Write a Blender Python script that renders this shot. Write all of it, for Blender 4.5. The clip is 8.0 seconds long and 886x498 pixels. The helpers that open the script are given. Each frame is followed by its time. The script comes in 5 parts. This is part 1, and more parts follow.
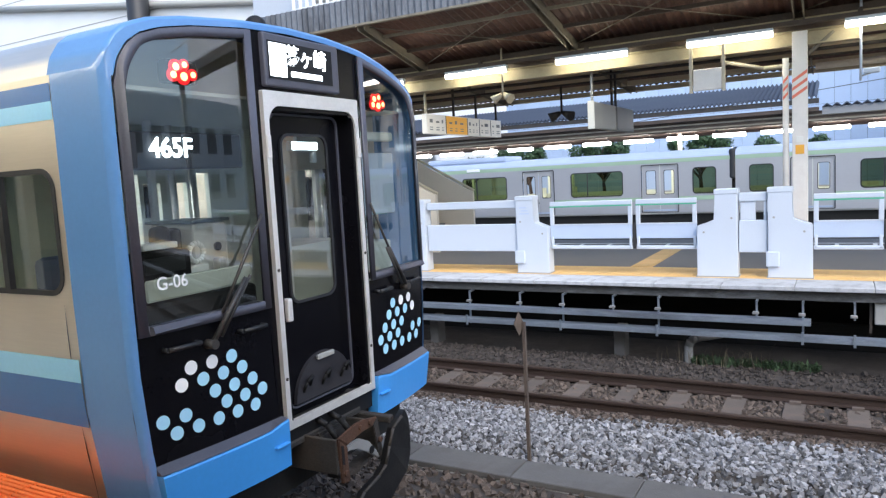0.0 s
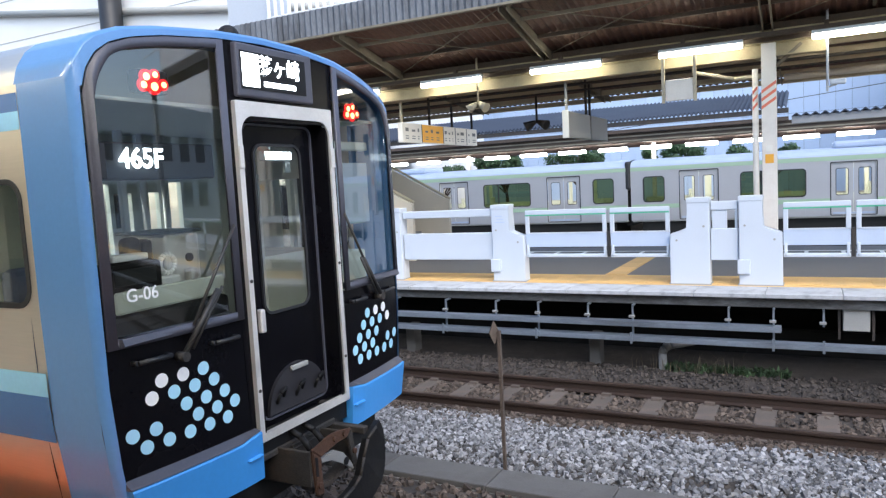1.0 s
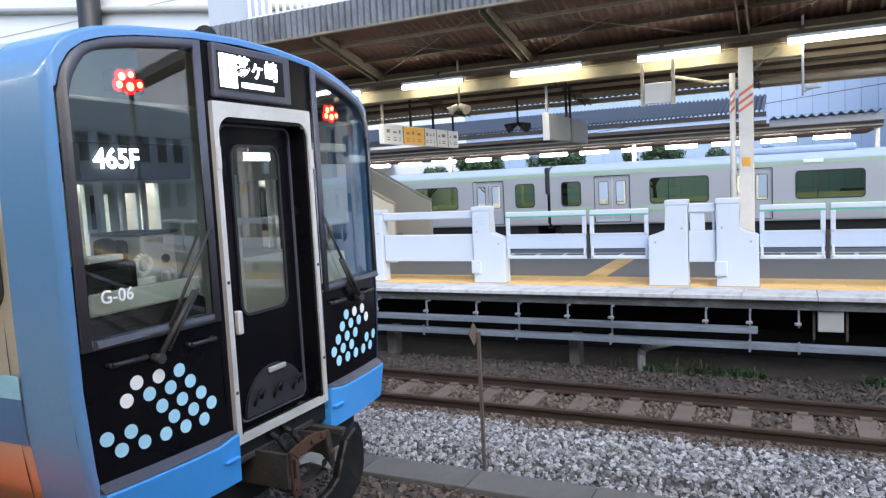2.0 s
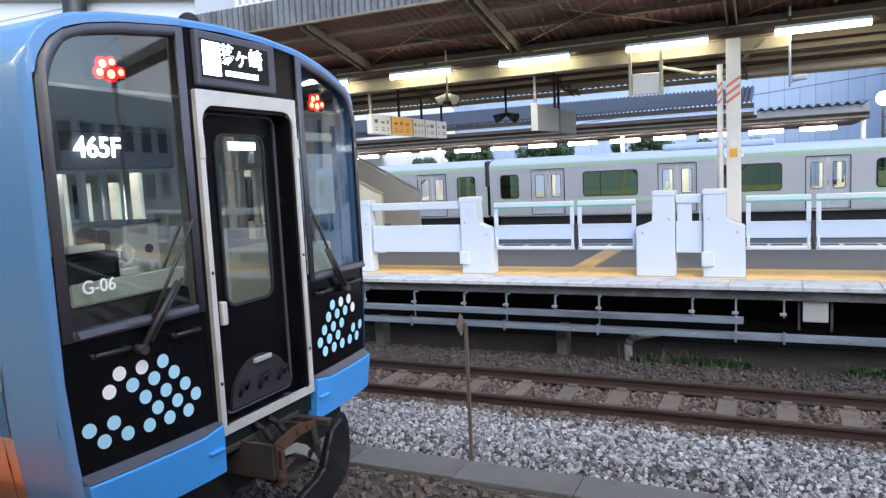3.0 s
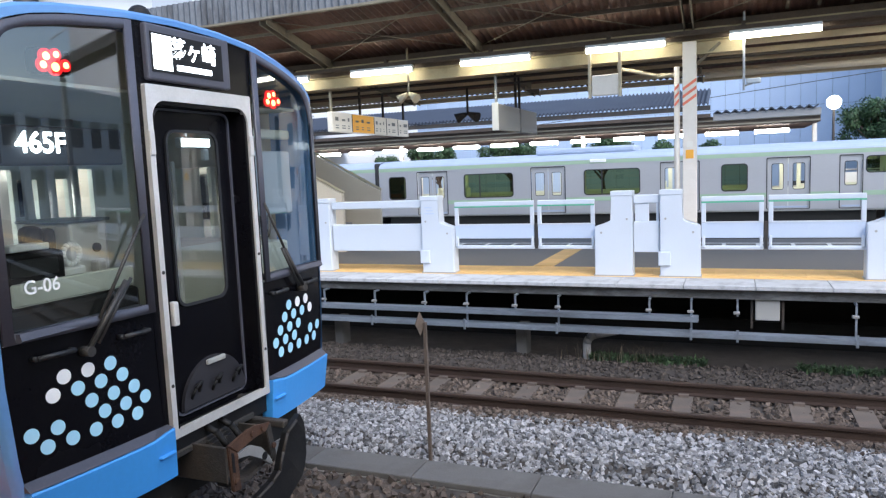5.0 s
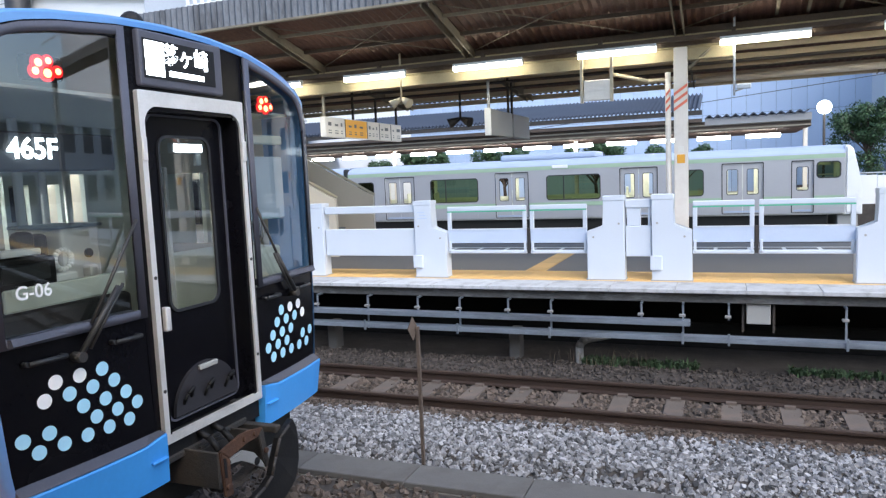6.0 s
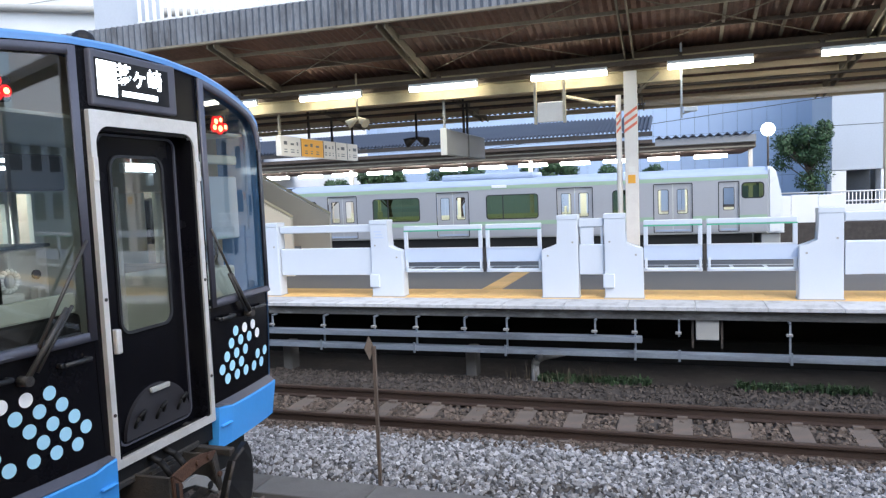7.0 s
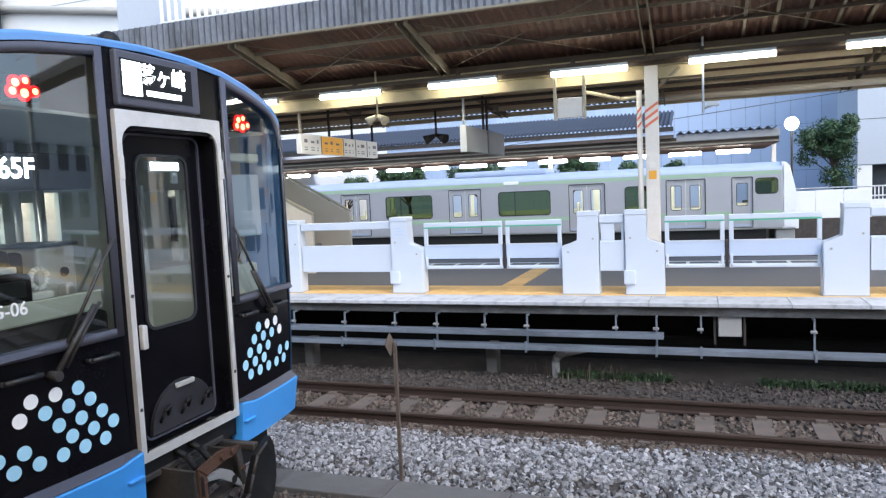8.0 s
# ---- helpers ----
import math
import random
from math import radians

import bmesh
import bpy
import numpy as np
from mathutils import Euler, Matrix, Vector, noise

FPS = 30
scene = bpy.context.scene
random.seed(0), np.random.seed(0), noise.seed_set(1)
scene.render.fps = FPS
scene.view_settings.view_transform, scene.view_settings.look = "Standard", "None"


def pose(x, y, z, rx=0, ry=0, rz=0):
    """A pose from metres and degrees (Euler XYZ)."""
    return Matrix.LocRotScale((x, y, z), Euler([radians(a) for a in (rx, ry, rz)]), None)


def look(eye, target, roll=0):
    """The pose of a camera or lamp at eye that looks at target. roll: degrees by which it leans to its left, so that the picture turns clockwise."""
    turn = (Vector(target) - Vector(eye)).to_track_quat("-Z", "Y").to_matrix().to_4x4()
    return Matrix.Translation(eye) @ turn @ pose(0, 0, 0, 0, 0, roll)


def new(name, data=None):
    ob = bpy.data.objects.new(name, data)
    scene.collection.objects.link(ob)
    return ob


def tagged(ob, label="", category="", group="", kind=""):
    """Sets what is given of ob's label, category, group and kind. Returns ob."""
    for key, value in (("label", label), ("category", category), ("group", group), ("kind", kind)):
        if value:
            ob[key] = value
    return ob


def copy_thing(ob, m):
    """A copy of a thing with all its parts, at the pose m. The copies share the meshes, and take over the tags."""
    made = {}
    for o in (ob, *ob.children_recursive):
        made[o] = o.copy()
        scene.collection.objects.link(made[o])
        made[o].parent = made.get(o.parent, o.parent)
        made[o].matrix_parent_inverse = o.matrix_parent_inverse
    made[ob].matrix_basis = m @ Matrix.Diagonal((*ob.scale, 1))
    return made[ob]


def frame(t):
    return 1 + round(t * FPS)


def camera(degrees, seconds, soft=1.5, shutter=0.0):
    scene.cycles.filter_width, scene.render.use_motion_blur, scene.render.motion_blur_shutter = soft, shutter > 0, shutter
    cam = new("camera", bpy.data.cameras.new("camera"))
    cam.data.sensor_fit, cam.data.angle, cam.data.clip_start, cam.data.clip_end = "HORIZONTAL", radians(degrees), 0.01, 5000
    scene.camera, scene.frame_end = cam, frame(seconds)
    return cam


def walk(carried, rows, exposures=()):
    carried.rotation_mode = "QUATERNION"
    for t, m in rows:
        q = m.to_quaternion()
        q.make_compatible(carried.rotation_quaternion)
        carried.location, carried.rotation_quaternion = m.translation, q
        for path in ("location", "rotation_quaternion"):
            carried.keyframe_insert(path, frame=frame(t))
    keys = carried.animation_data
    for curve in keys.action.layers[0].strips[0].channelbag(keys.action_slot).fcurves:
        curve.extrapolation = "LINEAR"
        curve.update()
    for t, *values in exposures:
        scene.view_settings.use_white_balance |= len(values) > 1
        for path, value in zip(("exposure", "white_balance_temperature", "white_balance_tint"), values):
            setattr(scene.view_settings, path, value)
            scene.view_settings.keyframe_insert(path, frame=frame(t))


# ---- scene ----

cam = camera(63.9, 8.0, soft=1.3)
# t, eye, target, roll
PATH = [
    (0, (0.082, -0.051, 2.728), (-0.893, 1.683, 2.526), -3.1),
    (0.5, (0.091, -0.046, 2.734), (-0.855, 1.704, 2.521), -2.4),
    (1, (0.104, -0.045, 2.743), (-0.815, 1.722, 2.559), -3.1),
    (1.5, (0.123, -0.048, 2.742), (-0.763, 1.735, 2.553), -3.0),
    (2, (0.134, -0.044, 2.742), (-0.741, 1.746, 2.56), -2.9),
    (3.5, (0.147, -0.006, 2.73), (-0.686, 1.798, 2.508), -2.6),
    (4, (0.151, 0.008, 2.728), (-0.668, 1.819, 2.503), -2.4),
    (4.5, (0.159, 0.018, 2.732), (-0.619, 1.848, 2.512), -2.4),
    (6, (0.186, 0.002, 2.739), (-0.549, 1.851, 2.534), -2.4),
    (6.5, (0.198, -0.019, 2.747), (-0.517, 1.842, 2.587), -3.0),
    (7, (0.211, -0.04, 2.751), (-0.41, 1.855, 2.593), -2.3),
    (7.5, (0.214, -0.052, 2.75), (-0.417, 1.839, 2.588), -2.4),
    (8, (0.212, -0.06, 2.749), (-0.461, 1.816, 2.585), -2.6),
]
walk(cam, [(t, look(e, a, r)) for t, e, a, r in PATH], [(0.0, 1.0, 6200, 8), (8.0, 1.0, 6200, 8)])

# ---------------------------------------------------------------- world and light
world = bpy.data.worlds.new("sky")
scene.world = world
world.use_nodes = True
wn = world.node_tree
sky = wn.nodes.new("ShaderNodeTexSky")
sky.sky_type, sky.sun_disc = "NISHITA", False
sky.sun_elevation, sky.sun_rotation = radians(46), radians(132)
sky.air_density, sky.dust_density, sky.ozone_density = 1.0, 2.0, 1.0
wn.links.new(sky.outputs[0], wn.nodes["Background"].inputs[0])
wn.nodes["Background"].inputs[1].default_value = 0.20
sun_data = bpy.data.lights.new("sun", "SUN")
sun_data.energy, sun_data.angle, sun_data.color = 0.75, radians(45), (1.0, 0.98, 0.95)
sun = new("sun", sun_data)
sun.matrix_world = look((20, -14, 26), (0, 4, 0))

# ---------------------------------------------------------------- materials
def material(name, color, rough=0.6, metal=0.0, vary=0.15, scale=3.0, fine=60.0, bump=0.15, stain=None, stain_amount=0.0, coat=0.0, spec=0.5, per_piece=0.0, emit=0.0, stretch=(1, 1, 1)):
    """Base colour with broad and fine variation, stains, relief and gloss changes."""
    m = bpy.data.materials.new(name)
    m.use_nodes = True
    nt = m.node_tree
    b = nt.nodes["Principled BSDF"]
    N, Lk = nt.nodes.new, nt.links.new
    tc = N("ShaderNodeTexCoord")
    mp = N("ShaderNodeMapping")
    mp.inputs["Scale"].default_value = stretch
    Lk(tc.outputs["Object"], mp.inputs[0])
    n1, n2 = N("ShaderNodeTexNoise"), N("ShaderNodeTexNoise")
    for n, s, d in ((n1, scale, 5), (n2, fine, 3)):
        n.inputs["Scale"].default_value, n.inputs["Detail"].default_value = s, d
        Lk(mp.outputs[0], n.inputs["Vector"])
    add = N("ShaderNodeMath"); add.operation = "ADD"
    Lk(n1.outputs["Fac"], add.inputs[0]); Lk(n2.outputs["Fac"], add.inputs[1])
    rng = N("ShaderNodeMapRange")
    rng.inputs["From Min"].default_value, rng.inputs["From Max"].default_value = 0.6, 1.4
    rng.inputs["To Min"].default_value, rng.inputs["To Max"].default_value = 1 - vary, 1 + vary
    Lk(add.outputs[0], rng.inputs["Value"])
    mul = N("ShaderNodeVectorMath"); mul.operation = "SCALE"
    mul.inputs[0].default_value = color
    Lk(rng.outputs[0], mul.inputs["Scale"])
    out = mul.outputs[0]
    if stain is not None:
        n3 = N("ShaderNodeTexNoise")
        n3.inputs["Scale"].default_value, n3.inputs["Detail"].default_value = scale * 0.7, 8
        n3.inputs["Roughness"].default_value = 0.7
        Lk(mp.outputs[0], n3.inputs["Vector"])
        ramp = N("ShaderNodeMapRange")
        ramp.inputs["From Min"].default_value, ramp.inputs["From Max"].default_value = 0.48, 0.68
        ramp.inputs["To Max"].default_value = stain_amount
        Lk(n3.outputs["Fac"], ramp.inputs["Value"])
        mix = N("ShaderNodeMix"); mix.data_type = "RGBA"
        Lk(ramp.outputs[0], mix.inputs["Factor"])
        Lk(out, mix.inputs["A"])
        mix.inputs["B"].default_value = (*stain, 1)
        out = mix.outputs["Result"]
    if per_piece:
        oi, geo = N("ShaderNodeObjectInfo"), N("ShaderNodeNewGeometry")
        sm = N("ShaderNodeMath"); sm.operation = "ADD"
        Lk(oi.outputs["Random"], sm.inputs[0]); Lk(geo.outputs["Random Per Island"], sm.inputs[1])
        fr = N("ShaderNodeMath"); fr.operation = "FRACT"; Lk(sm.outputs[0], fr.inputs[0])
        r2 = N("ShaderNodeMapRange")
        r2.inputs["To Min"].default_value, r2.inputs["To Max"].default_value = 1 - per_piece, 1 + per_piece
        Lk(fr.outputs[0], r2.inputs["Value"])
        m2 = N("ShaderNodeVectorMath"); m2.operation = "SCALE"
        Lk(out, m2.inputs[0]); Lk(r2.outputs[0], m2.inputs["Scale"])
        out = m2.outputs[0]
    Lk(out, b.inputs["Base Color"])
    rr = N("ShaderNodeMapRange")
    rr.inputs["To Min"].default_value, rr.inputs["To Max"].default_value = max(rough - (0.02 if coat else 0.12), 0.02), min(rough + (0.02 if coat else 0.12), 1)
    Lk(n1.outputs["Fac"], rr.inputs["Value"]); Lk(rr.outputs[0], b.inputs["Roughness"])
    b.inputs["Metallic"].default_value = metal
    b.inputs["Specular IOR Level"].default_value = spec
    if coat:
        b.inputs["Coat Weight"].default_value, b.inputs["Coat Roughness"].default_value = coat, 0.08
    if bump:
        bp = N("ShaderNodeBump")
        bp.inputs["Strength"].default_value, bp.inputs["Distance"].default_value = bump, 0.01
        Lk(add.outputs[0], bp.inputs["Height"]); Lk(bp.outputs[0], b.inputs["Normal"])
    if emit:
        b.inputs["Emission Color"].default_value, b.inputs["Emission Strength"].default_value = (*color, 1), emit
    return m


def glass(name, tint, reflect=1.0, clear=0.8):
    """Thin pane: tinted see-through with mirror gloss by Fresnel."""
    m = bpy.data.materials.new(name)
    m.use_nodes = True
    nt = m.node_tree
    nt.nodes.clear()
    N, Lk = nt.nodes.new, nt.links.new
    o, mix, tr, gl, fr = N("ShaderNodeOutputMaterial"), N("ShaderNodeMixShader"), N("ShaderNodeBsdfTransparent"), N("ShaderNodeBsdfGlossy"), N("ShaderNodeFresnel")
    tr.inputs[0].default_value = (tint[0] * clear, tint[1] * clear, tint[2] * clear, 1)
    gl.inputs["Roughness"].default_value = 0.02
    fr.inputs["IOR"].default_value = 1.22 + 0.28 * reflect
    Lk(fr.outputs[0], mix.inputs[0]); Lk(tr.outputs[0], mix.inputs[1]); Lk(gl.outputs[0], mix.inputs[2]); Lk(mix.outputs[0], o.inputs[0])
    return m


def lamp_material(name, color, strength):
    m = bpy.data.materials.new(name)
    m.use_nodes = True
    b = m.node_tree.nodes["Principled BSDF"]
    b.inputs["Base Color"].default_value = (color[0] * 0.25, color[1] * 0.25, color[2] * 0.25, 1)
    b.inputs["Emission Color"].default_value, b.inputs["Emission Strength"].default_value = (*color, 1), strength
    return m


APRON = material("vivid blue paint", (0.06, 0.31, 0.76), 0.35, 0, 0.05, 1.5, 40, 0.02, coat=0.3)
BLUE = material("blue paint", (0.10, 0.255, 0.56), 0.3, 0, 0.05, 1.5, 40, 0.02, coat=1.0)
SKYBLUE = material("light blue film", (0.30, 0.62, 0.88), 0.32, 0, 0.05, 1.5, 40, 0.02, coat=0.4)
DARKBLUE = material("deep blue film", (0.05, 0.16, 0.42), 0.32, 0, 0.05, 1.5, 40, 0.02, coat=0.4)
STEEL = material("brushed stainless", (0.74, 0.67, 0.58), 0.34, 0.85, 0.05, 2, 90, 0.05, stretch=(0.05, 1, 1))
BRIGHT = material("satin aluminium", (0.80, 0.78, 0.76), 0.45, 0.55, 0.08, 4, 120, 0.06, stain=(0.35, 0.33, 0.3), stain_amount=0.25)
MASK = material("gloss black panel", (0.004, 0.004, 0.006), 0.24, 0, 0.3, 2, 50, 0.02, stain=(0.010, 0.0095, 0.0095), stain_amount=0.4, spec=0.14)
RUBBER = material("grey window gasket", (0.075, 0.077, 0.10), 0.38, 0, 0.15, 4, 80, 0.08)
WIPER = material("dull grey wiper steel", (0.045, 0.043, 0.042), 0.5, 0.3, 0.2, 5, 80, 0.1)
FLAP = material("dark grey flap paint", (0.022, 0.021, 0.026), 0.55, 0, 0.2, 4, 70, 0.08)
BLACK = material("black rubber", (0.010, 0.010, 0.011), 0.6, 0, 0.3, 6, 90, 0.15, stain=(0.03, 0.027, 0.025), stain_amount=0.4, spec=0.25)
WHITEDOT = material("white film", (0.90, 0.91, 0.92), 0.35, 0, 0.03, 4, 60, 0.0)
CYANDOT = material("pale blue film", (0.42, 0.73, 0.92), 0.35, 0, 0.03, 4, 60, 0.0)
POSTRUST = material("pale rusted iron", (0.11, 0.085, 0.07), 0.8, 0.1, 0.3, 8, 70, 0.4, stain=(0.05, 0.035, 0.028), stain_amount=0.6)
RUST = material("rusty steel", (0.085, 0.042, 0.026), 0.8, 0.2, 0.35, 5, 70, 0.5, stain=(0.04, 0.025, 0.02), stain_amount=0.8)
IRON = material("weathered dark iron", (0.045, 0.042, 0.04), 0.7, 0.3, 0.3, 5, 80, 0.4, stain=(0.10, 0.07, 0.05), stain_amount=0.5)
RAIL = material("brown rusted rail", (0.042, 0.026, 0.020), 0.75, 0.3, 0.25, 3, 60, 0.3, stain=(0.04, 0.028, 0.022), stain_amount=0.6)
RAILTOP = material("worn rail head", (0.062, 0.040, 0.030), 0.6, 0.3, 0.15, 3, 70, 0.1)
SLEEPER = material("dusty concrete sleeper", (0.118, 0.098, 0.086), 0.9, 0, 0.15, 6, 60, 0.4, stain=(0.15, 0.11, 0.09), stain_amount=0.6, per_piece=0.15)
STONE = material("pale ballast", (0.228, 0.23, 0.243), 0.9, 0, 0.2, 20, 90, 0.4, per_piece=0.72)
STONEBROWN = material("brown ballast", (0.090, 0.070, 0.058), 0.9, 0, 0.25, 20, 90, 0.4, per_piece=0.55)
STONEDARK = material("dusty ballast darkened for shade", (0.055, 0.046, 0.041), 0.95, 0, 0.25, 20, 90, 0.4, per_piece=0.5)
EARTH = material("gritty track bed", (0.05, 0.043, 0.039), 0.95, 0, 0.35, 6, 70, 0.6, stain=(0.09, 0.078, 0.07), stain_amount=0.6)
CONCRETE = material("weathered concrete", (0.30, 0.30, 0.30), 0.9, 0, 0.15, 3, 60, 0.3, stain=(0.13, 0.12, 0.115), stain_amount=0.6)
LIDCONC = material("grey trough slab", (0.115, 0.112, 0.11), 0.9, 0, 0.12, 4, 70, 0.3, stain=(0.08, 0.075, 0.07), stain_amount=0.6, per_piece=0.06)
DARKCONC = material("grimy concrete", (0.10, 0.098, 0.096), 0.9, 0, 0.35, 3.5, 50, 0.4, stain=(0.34, 0.35, 0.36), stain_amount=0.6, stretch=(0.5, 1, 1.6))
COPING = material("pale coping stone", (0.50, 0.51, 0.53), 0.75, 0, 0.15, 4, 60, 0.25, stain=(0.20, 0.20, 0.21), stain_amount=0.7, per_piece=0.12)
ASPHALT = material("platform asphalt", (0.16, 0.148, 0.138), 0.75, 0, 0.15, 2, 120, 0.3)
YELLOW = material("worn yellow tactile", (0.72, 0.46, 0.17), 0.7, 0, 0.12, 4, 60, 0.2, stain=(0.45, 0.30, 0.12), stain_amount=0.4, per_piece=0.08)
ORANGE = material("orange edge strip", (0.80, 0.17, 0.03), 0.65, 0, 0.12, 6, 60, 0.2, per_piece=0.1)
GATE = material("white powder coat", (0.60, 0.65, 0.72), 0.4, 0, 0.03, 2, 50, 0.02)
FENCEPANEL = material("pale blue panel", (0.52, 0.60, 0.74), 0.35, 0, 0.04, 2, 50, 0.02)
GREENLINE = material("green stripe", (0.10, 0.45, 0.28), 0.4, 0, 0.05, 2, 50, 0.0)
CREAM = material("cream painted steel", (0.50, 0.44, 0.32), 0.5, 0, 0.08, 3, 50, 0.08, stain=(0.42, 0.34, 0.24), stain_amount=0.35)
BEAMPAINT = material("yellowed cream beam paint", (0.34, 0.29, 0.18), 0.6, 0, 0.12, 3, 50, 0.08, stain=(0.16, 0.12, 0.07), stain_amount=0.5)
PILLARWHITE = material("off-white pillar paint", (0.78, 0.74, 0.68), 0.5, 0, 0.05, 3, 50, 0.05, stain=(0.5, 0.42, 0.36), stain_amount=0.25)
WARN = material("red warning stripe", (0.75, 0.20, 0.12), 0.5, 0, 0.1, 4, 60, 0.0)
ROOFUNDER = material("brown roof sheet", (0.15, 0.082, 0.060), 0.8, 0, 0.35, 1.2, 30, 0.2, stain=(0.04, 0.028, 0.022), stain_amount=0.75, stretch=(1, 0.4, 1))
SOOT = material("sooty brown steel", (0.075, 0.055, 0.042), 0.8, 0, 0.3, 2, 40, 0.2, stain=(0.03, 0.024, 0.02), stain_amount=0.6)
ROOFBEAM = material("sooty olive steel", (0.20, 0.175, 0.13), 0.7, 0, 0.2, 3, 50, 0.15, stain=(0.07, 0.055, 0.045), stain_amount=0.5)
FASCIA = material("weathered asbestos sheet", (0.135, 0.148, 0.172), 0.85, 0, 0.3, 4, 50, 0.3, stain=(0.032, 0.032, 0.036), stain_amount=0.85, stretch=(1, 1, 0.25))
GALV = material("galvanised tray", (0.32, 0.37, 0.44), 0.45, 0.6, 0.15, 3, 60, 0.1, stain=(0.12, 0.13, 0.15), stain_amount=0.7, stretch=(0.3, 1, 1))
GREYBOX = material("grey cabinet paint", (0.36, 0.36, 0.345), 0.5, 0, 0.06, 3, 50, 0.03)
BOARDGREY = material("mid grey board paint", (0.24, 0.24, 0.24), 0.5, 0, 0.08, 3, 50, 0.03)
DARKGREY = material("dark grey plastic", (0.018, 0.019, 0.022), 0.5, 0, 0.15, 3, 50, 0.05)
CABWALL = material("pale grey-green cab panel", (0.66, 0.70, 0.66), 0.55, 0, 0.06, 2, 50, 0.03)
SIGNWHITE = material("sign white", (0.80, 0.78, 0.72), 0.4, 0, 0.03, 3, 50, 0.0)
SIGNORANGE = material("sign amber", (0.85, 0.42, 0.05), 0.4, 0, 0.03, 3, 50, 0.0)
SIGNDARK = material("sign dark print", (0.05, 0.05, 0.06), 0.5, 0, 0.05, 3, 50, 0.0)
SIGNLIT = material("lit sign face", (0.80, 0.76, 0.70), 0.4, 0, 0.03, 3, 50, 0.0, emit=0.16)
AMBERLIT = material("lit amber sign face", (0.85, 0.42, 0.05), 0.4, 0, 0.03, 3, 50, 0.0, emit=0.2)
FARSILVER = material("silver car body", (0.42, 0.425, 0.45), 0.42, 0.35, 0.04, 1.5, 60, 0.03, stretch=(0.1, 1, 1))
FARROOF = material("blue-grey car roof", (0.36, 0.43, 0.56), 0.6, 0, 0.08, 1.5, 40, 0.05)
FARGREEN = material("car green band", (0.33, 0.46, 0.33), 0.4, 0, 0.05, 2, 40, 0.0)
FARDARK = material("underfloor black and void shade", (0.010, 0.010, 0.010), 0.9, 0, 0.3, 4, 40, 0.2)
WHITEPAINT = material("white gloss moulding", (0.80, 0.81, 0.82), 0.3, 0, 0.03, 2, 40, 0.0)
HOARDING = material("white site panel", (0.76, 0.77, 0.79), 0.5, 0, 0.05, 1, 30, 0.02)
FACADE = material("pale blue cladding", (0.42, 0.53, 0.72), 0.5, 0, 0.05, 0.3, 10, 0.03, per_piece=0.04)
BLOCKGREY = material("pale grey render", (0.46, 0.50, 0.56), 0.7, 0, 0.06, 0.4, 12, 0.05)
BLOCKDARK = material("dark window band", (0.05, 0.06, 0.08), 0.3, 0, 0.2, 0.5, 10, 0.0)
WHITEBLOCK = material("white tiled building", (0.72, 0.73, 0.74), 0.6, 0, 0.05, 0.4, 12, 0.03)
BEIGE = material("beige stair panel", (0.70, 0.62, 0.50), 0.6, 0, 0.06, 2, 40, 0.05)
ROOFGREY = material("blue-grey ribbed roofing", (0.045, 0.055, 0.08), 0.6, 0.2, 0.15, 1, 30, 0.1)
BARK = material("bark", (0.07, 0.05, 0.04), 0.9, 0, 0.3, 6, 60, 0.5)
LEAF = material("dark foliage", (0.035, 0.075, 0.03), 0.6, 0, 0.3, 3, 40, 0.0, per_piece=0.5)
WEED = material("weeds", (0.055, 0.095, 0.045), 0.7, 0, 0.3, 3, 40, 0.0, per_piece=0.5)
DRYWEED = material("dry weed stalk", (0.15, 0.12, 0.085), 0.8, 0, 0.2, 3, 40, 0.0, per_piece=0.3)
SEATRED = material("muted seat moquette", (0.10, 0.14, 0.30), 0.9, 0, 0.15, 4, 80, 0.2)
GLASSFRONT = glass("windscreen glass", (0.90, 0.97, 0.95), 4.0, 0.98)
GLASSSIDE = glass("green side glass", (0.78, 0.84, 0.68), 3.2, 0.92)
GLASSFAR = glass("dark green car glass", (0.24, 0.31, 0.16), 0.9, 0.6)
GLASSCLEAR = glass("clear door glass", (1.0, 0.96, 0.86), 0.4, 0.97)
TUBE = lamp_material("fluorescent tube", (1.0, 0.90, 0.69), 14.5)
TUBEFAR = lamp_material("cool tube", (1.0, 0.96, 0.88), 14.0)
LEDWHITE = lamp_material("white display light", (0.9, 0.95, 1.0), 5.0)
LEDRED = lamp_material("red tail light", (1.0, 0.012, 0.02), 0.65)
LEDCORE = lamp_material("tail light core", (1.0, 0.30, 0.10), 5.0)
INTERIOR = lamp_material("saloon ceiling light", (0.95, 0.97, 0.95), 26.0)
INTERIORFAR = lamp_material("car ceiling light", (1.0, 0.94, 0.80), 9.0)
GLOBE = lamp_material("globe lamp", (1.0, 0.98, 0.92), 6.0)

# ---------------------------------------------------------------- mesh helpers
def box(bm, x0, x1, y0, y1, z0, z1, m=None):
    vs = [bm.verts.new(Vector(c) if m is None else m @ Vector(c)) for c in ((x0, y0, z0), (x1, y0, z0), (x1, y1, z0), (x0, y1, z0), (x0, y0, z1), (x1, y0, z1), (x1, y1, z1), (x0, y1, z1))]
    for f in ((0, 3, 2, 1), (4, 5, 6, 7), (0, 1, 5, 4), (1, 2, 6, 5), (2, 3, 7, 6), (3, 0, 4, 7)):
        bm.faces.new([vs[i] for i in f])
    return bm


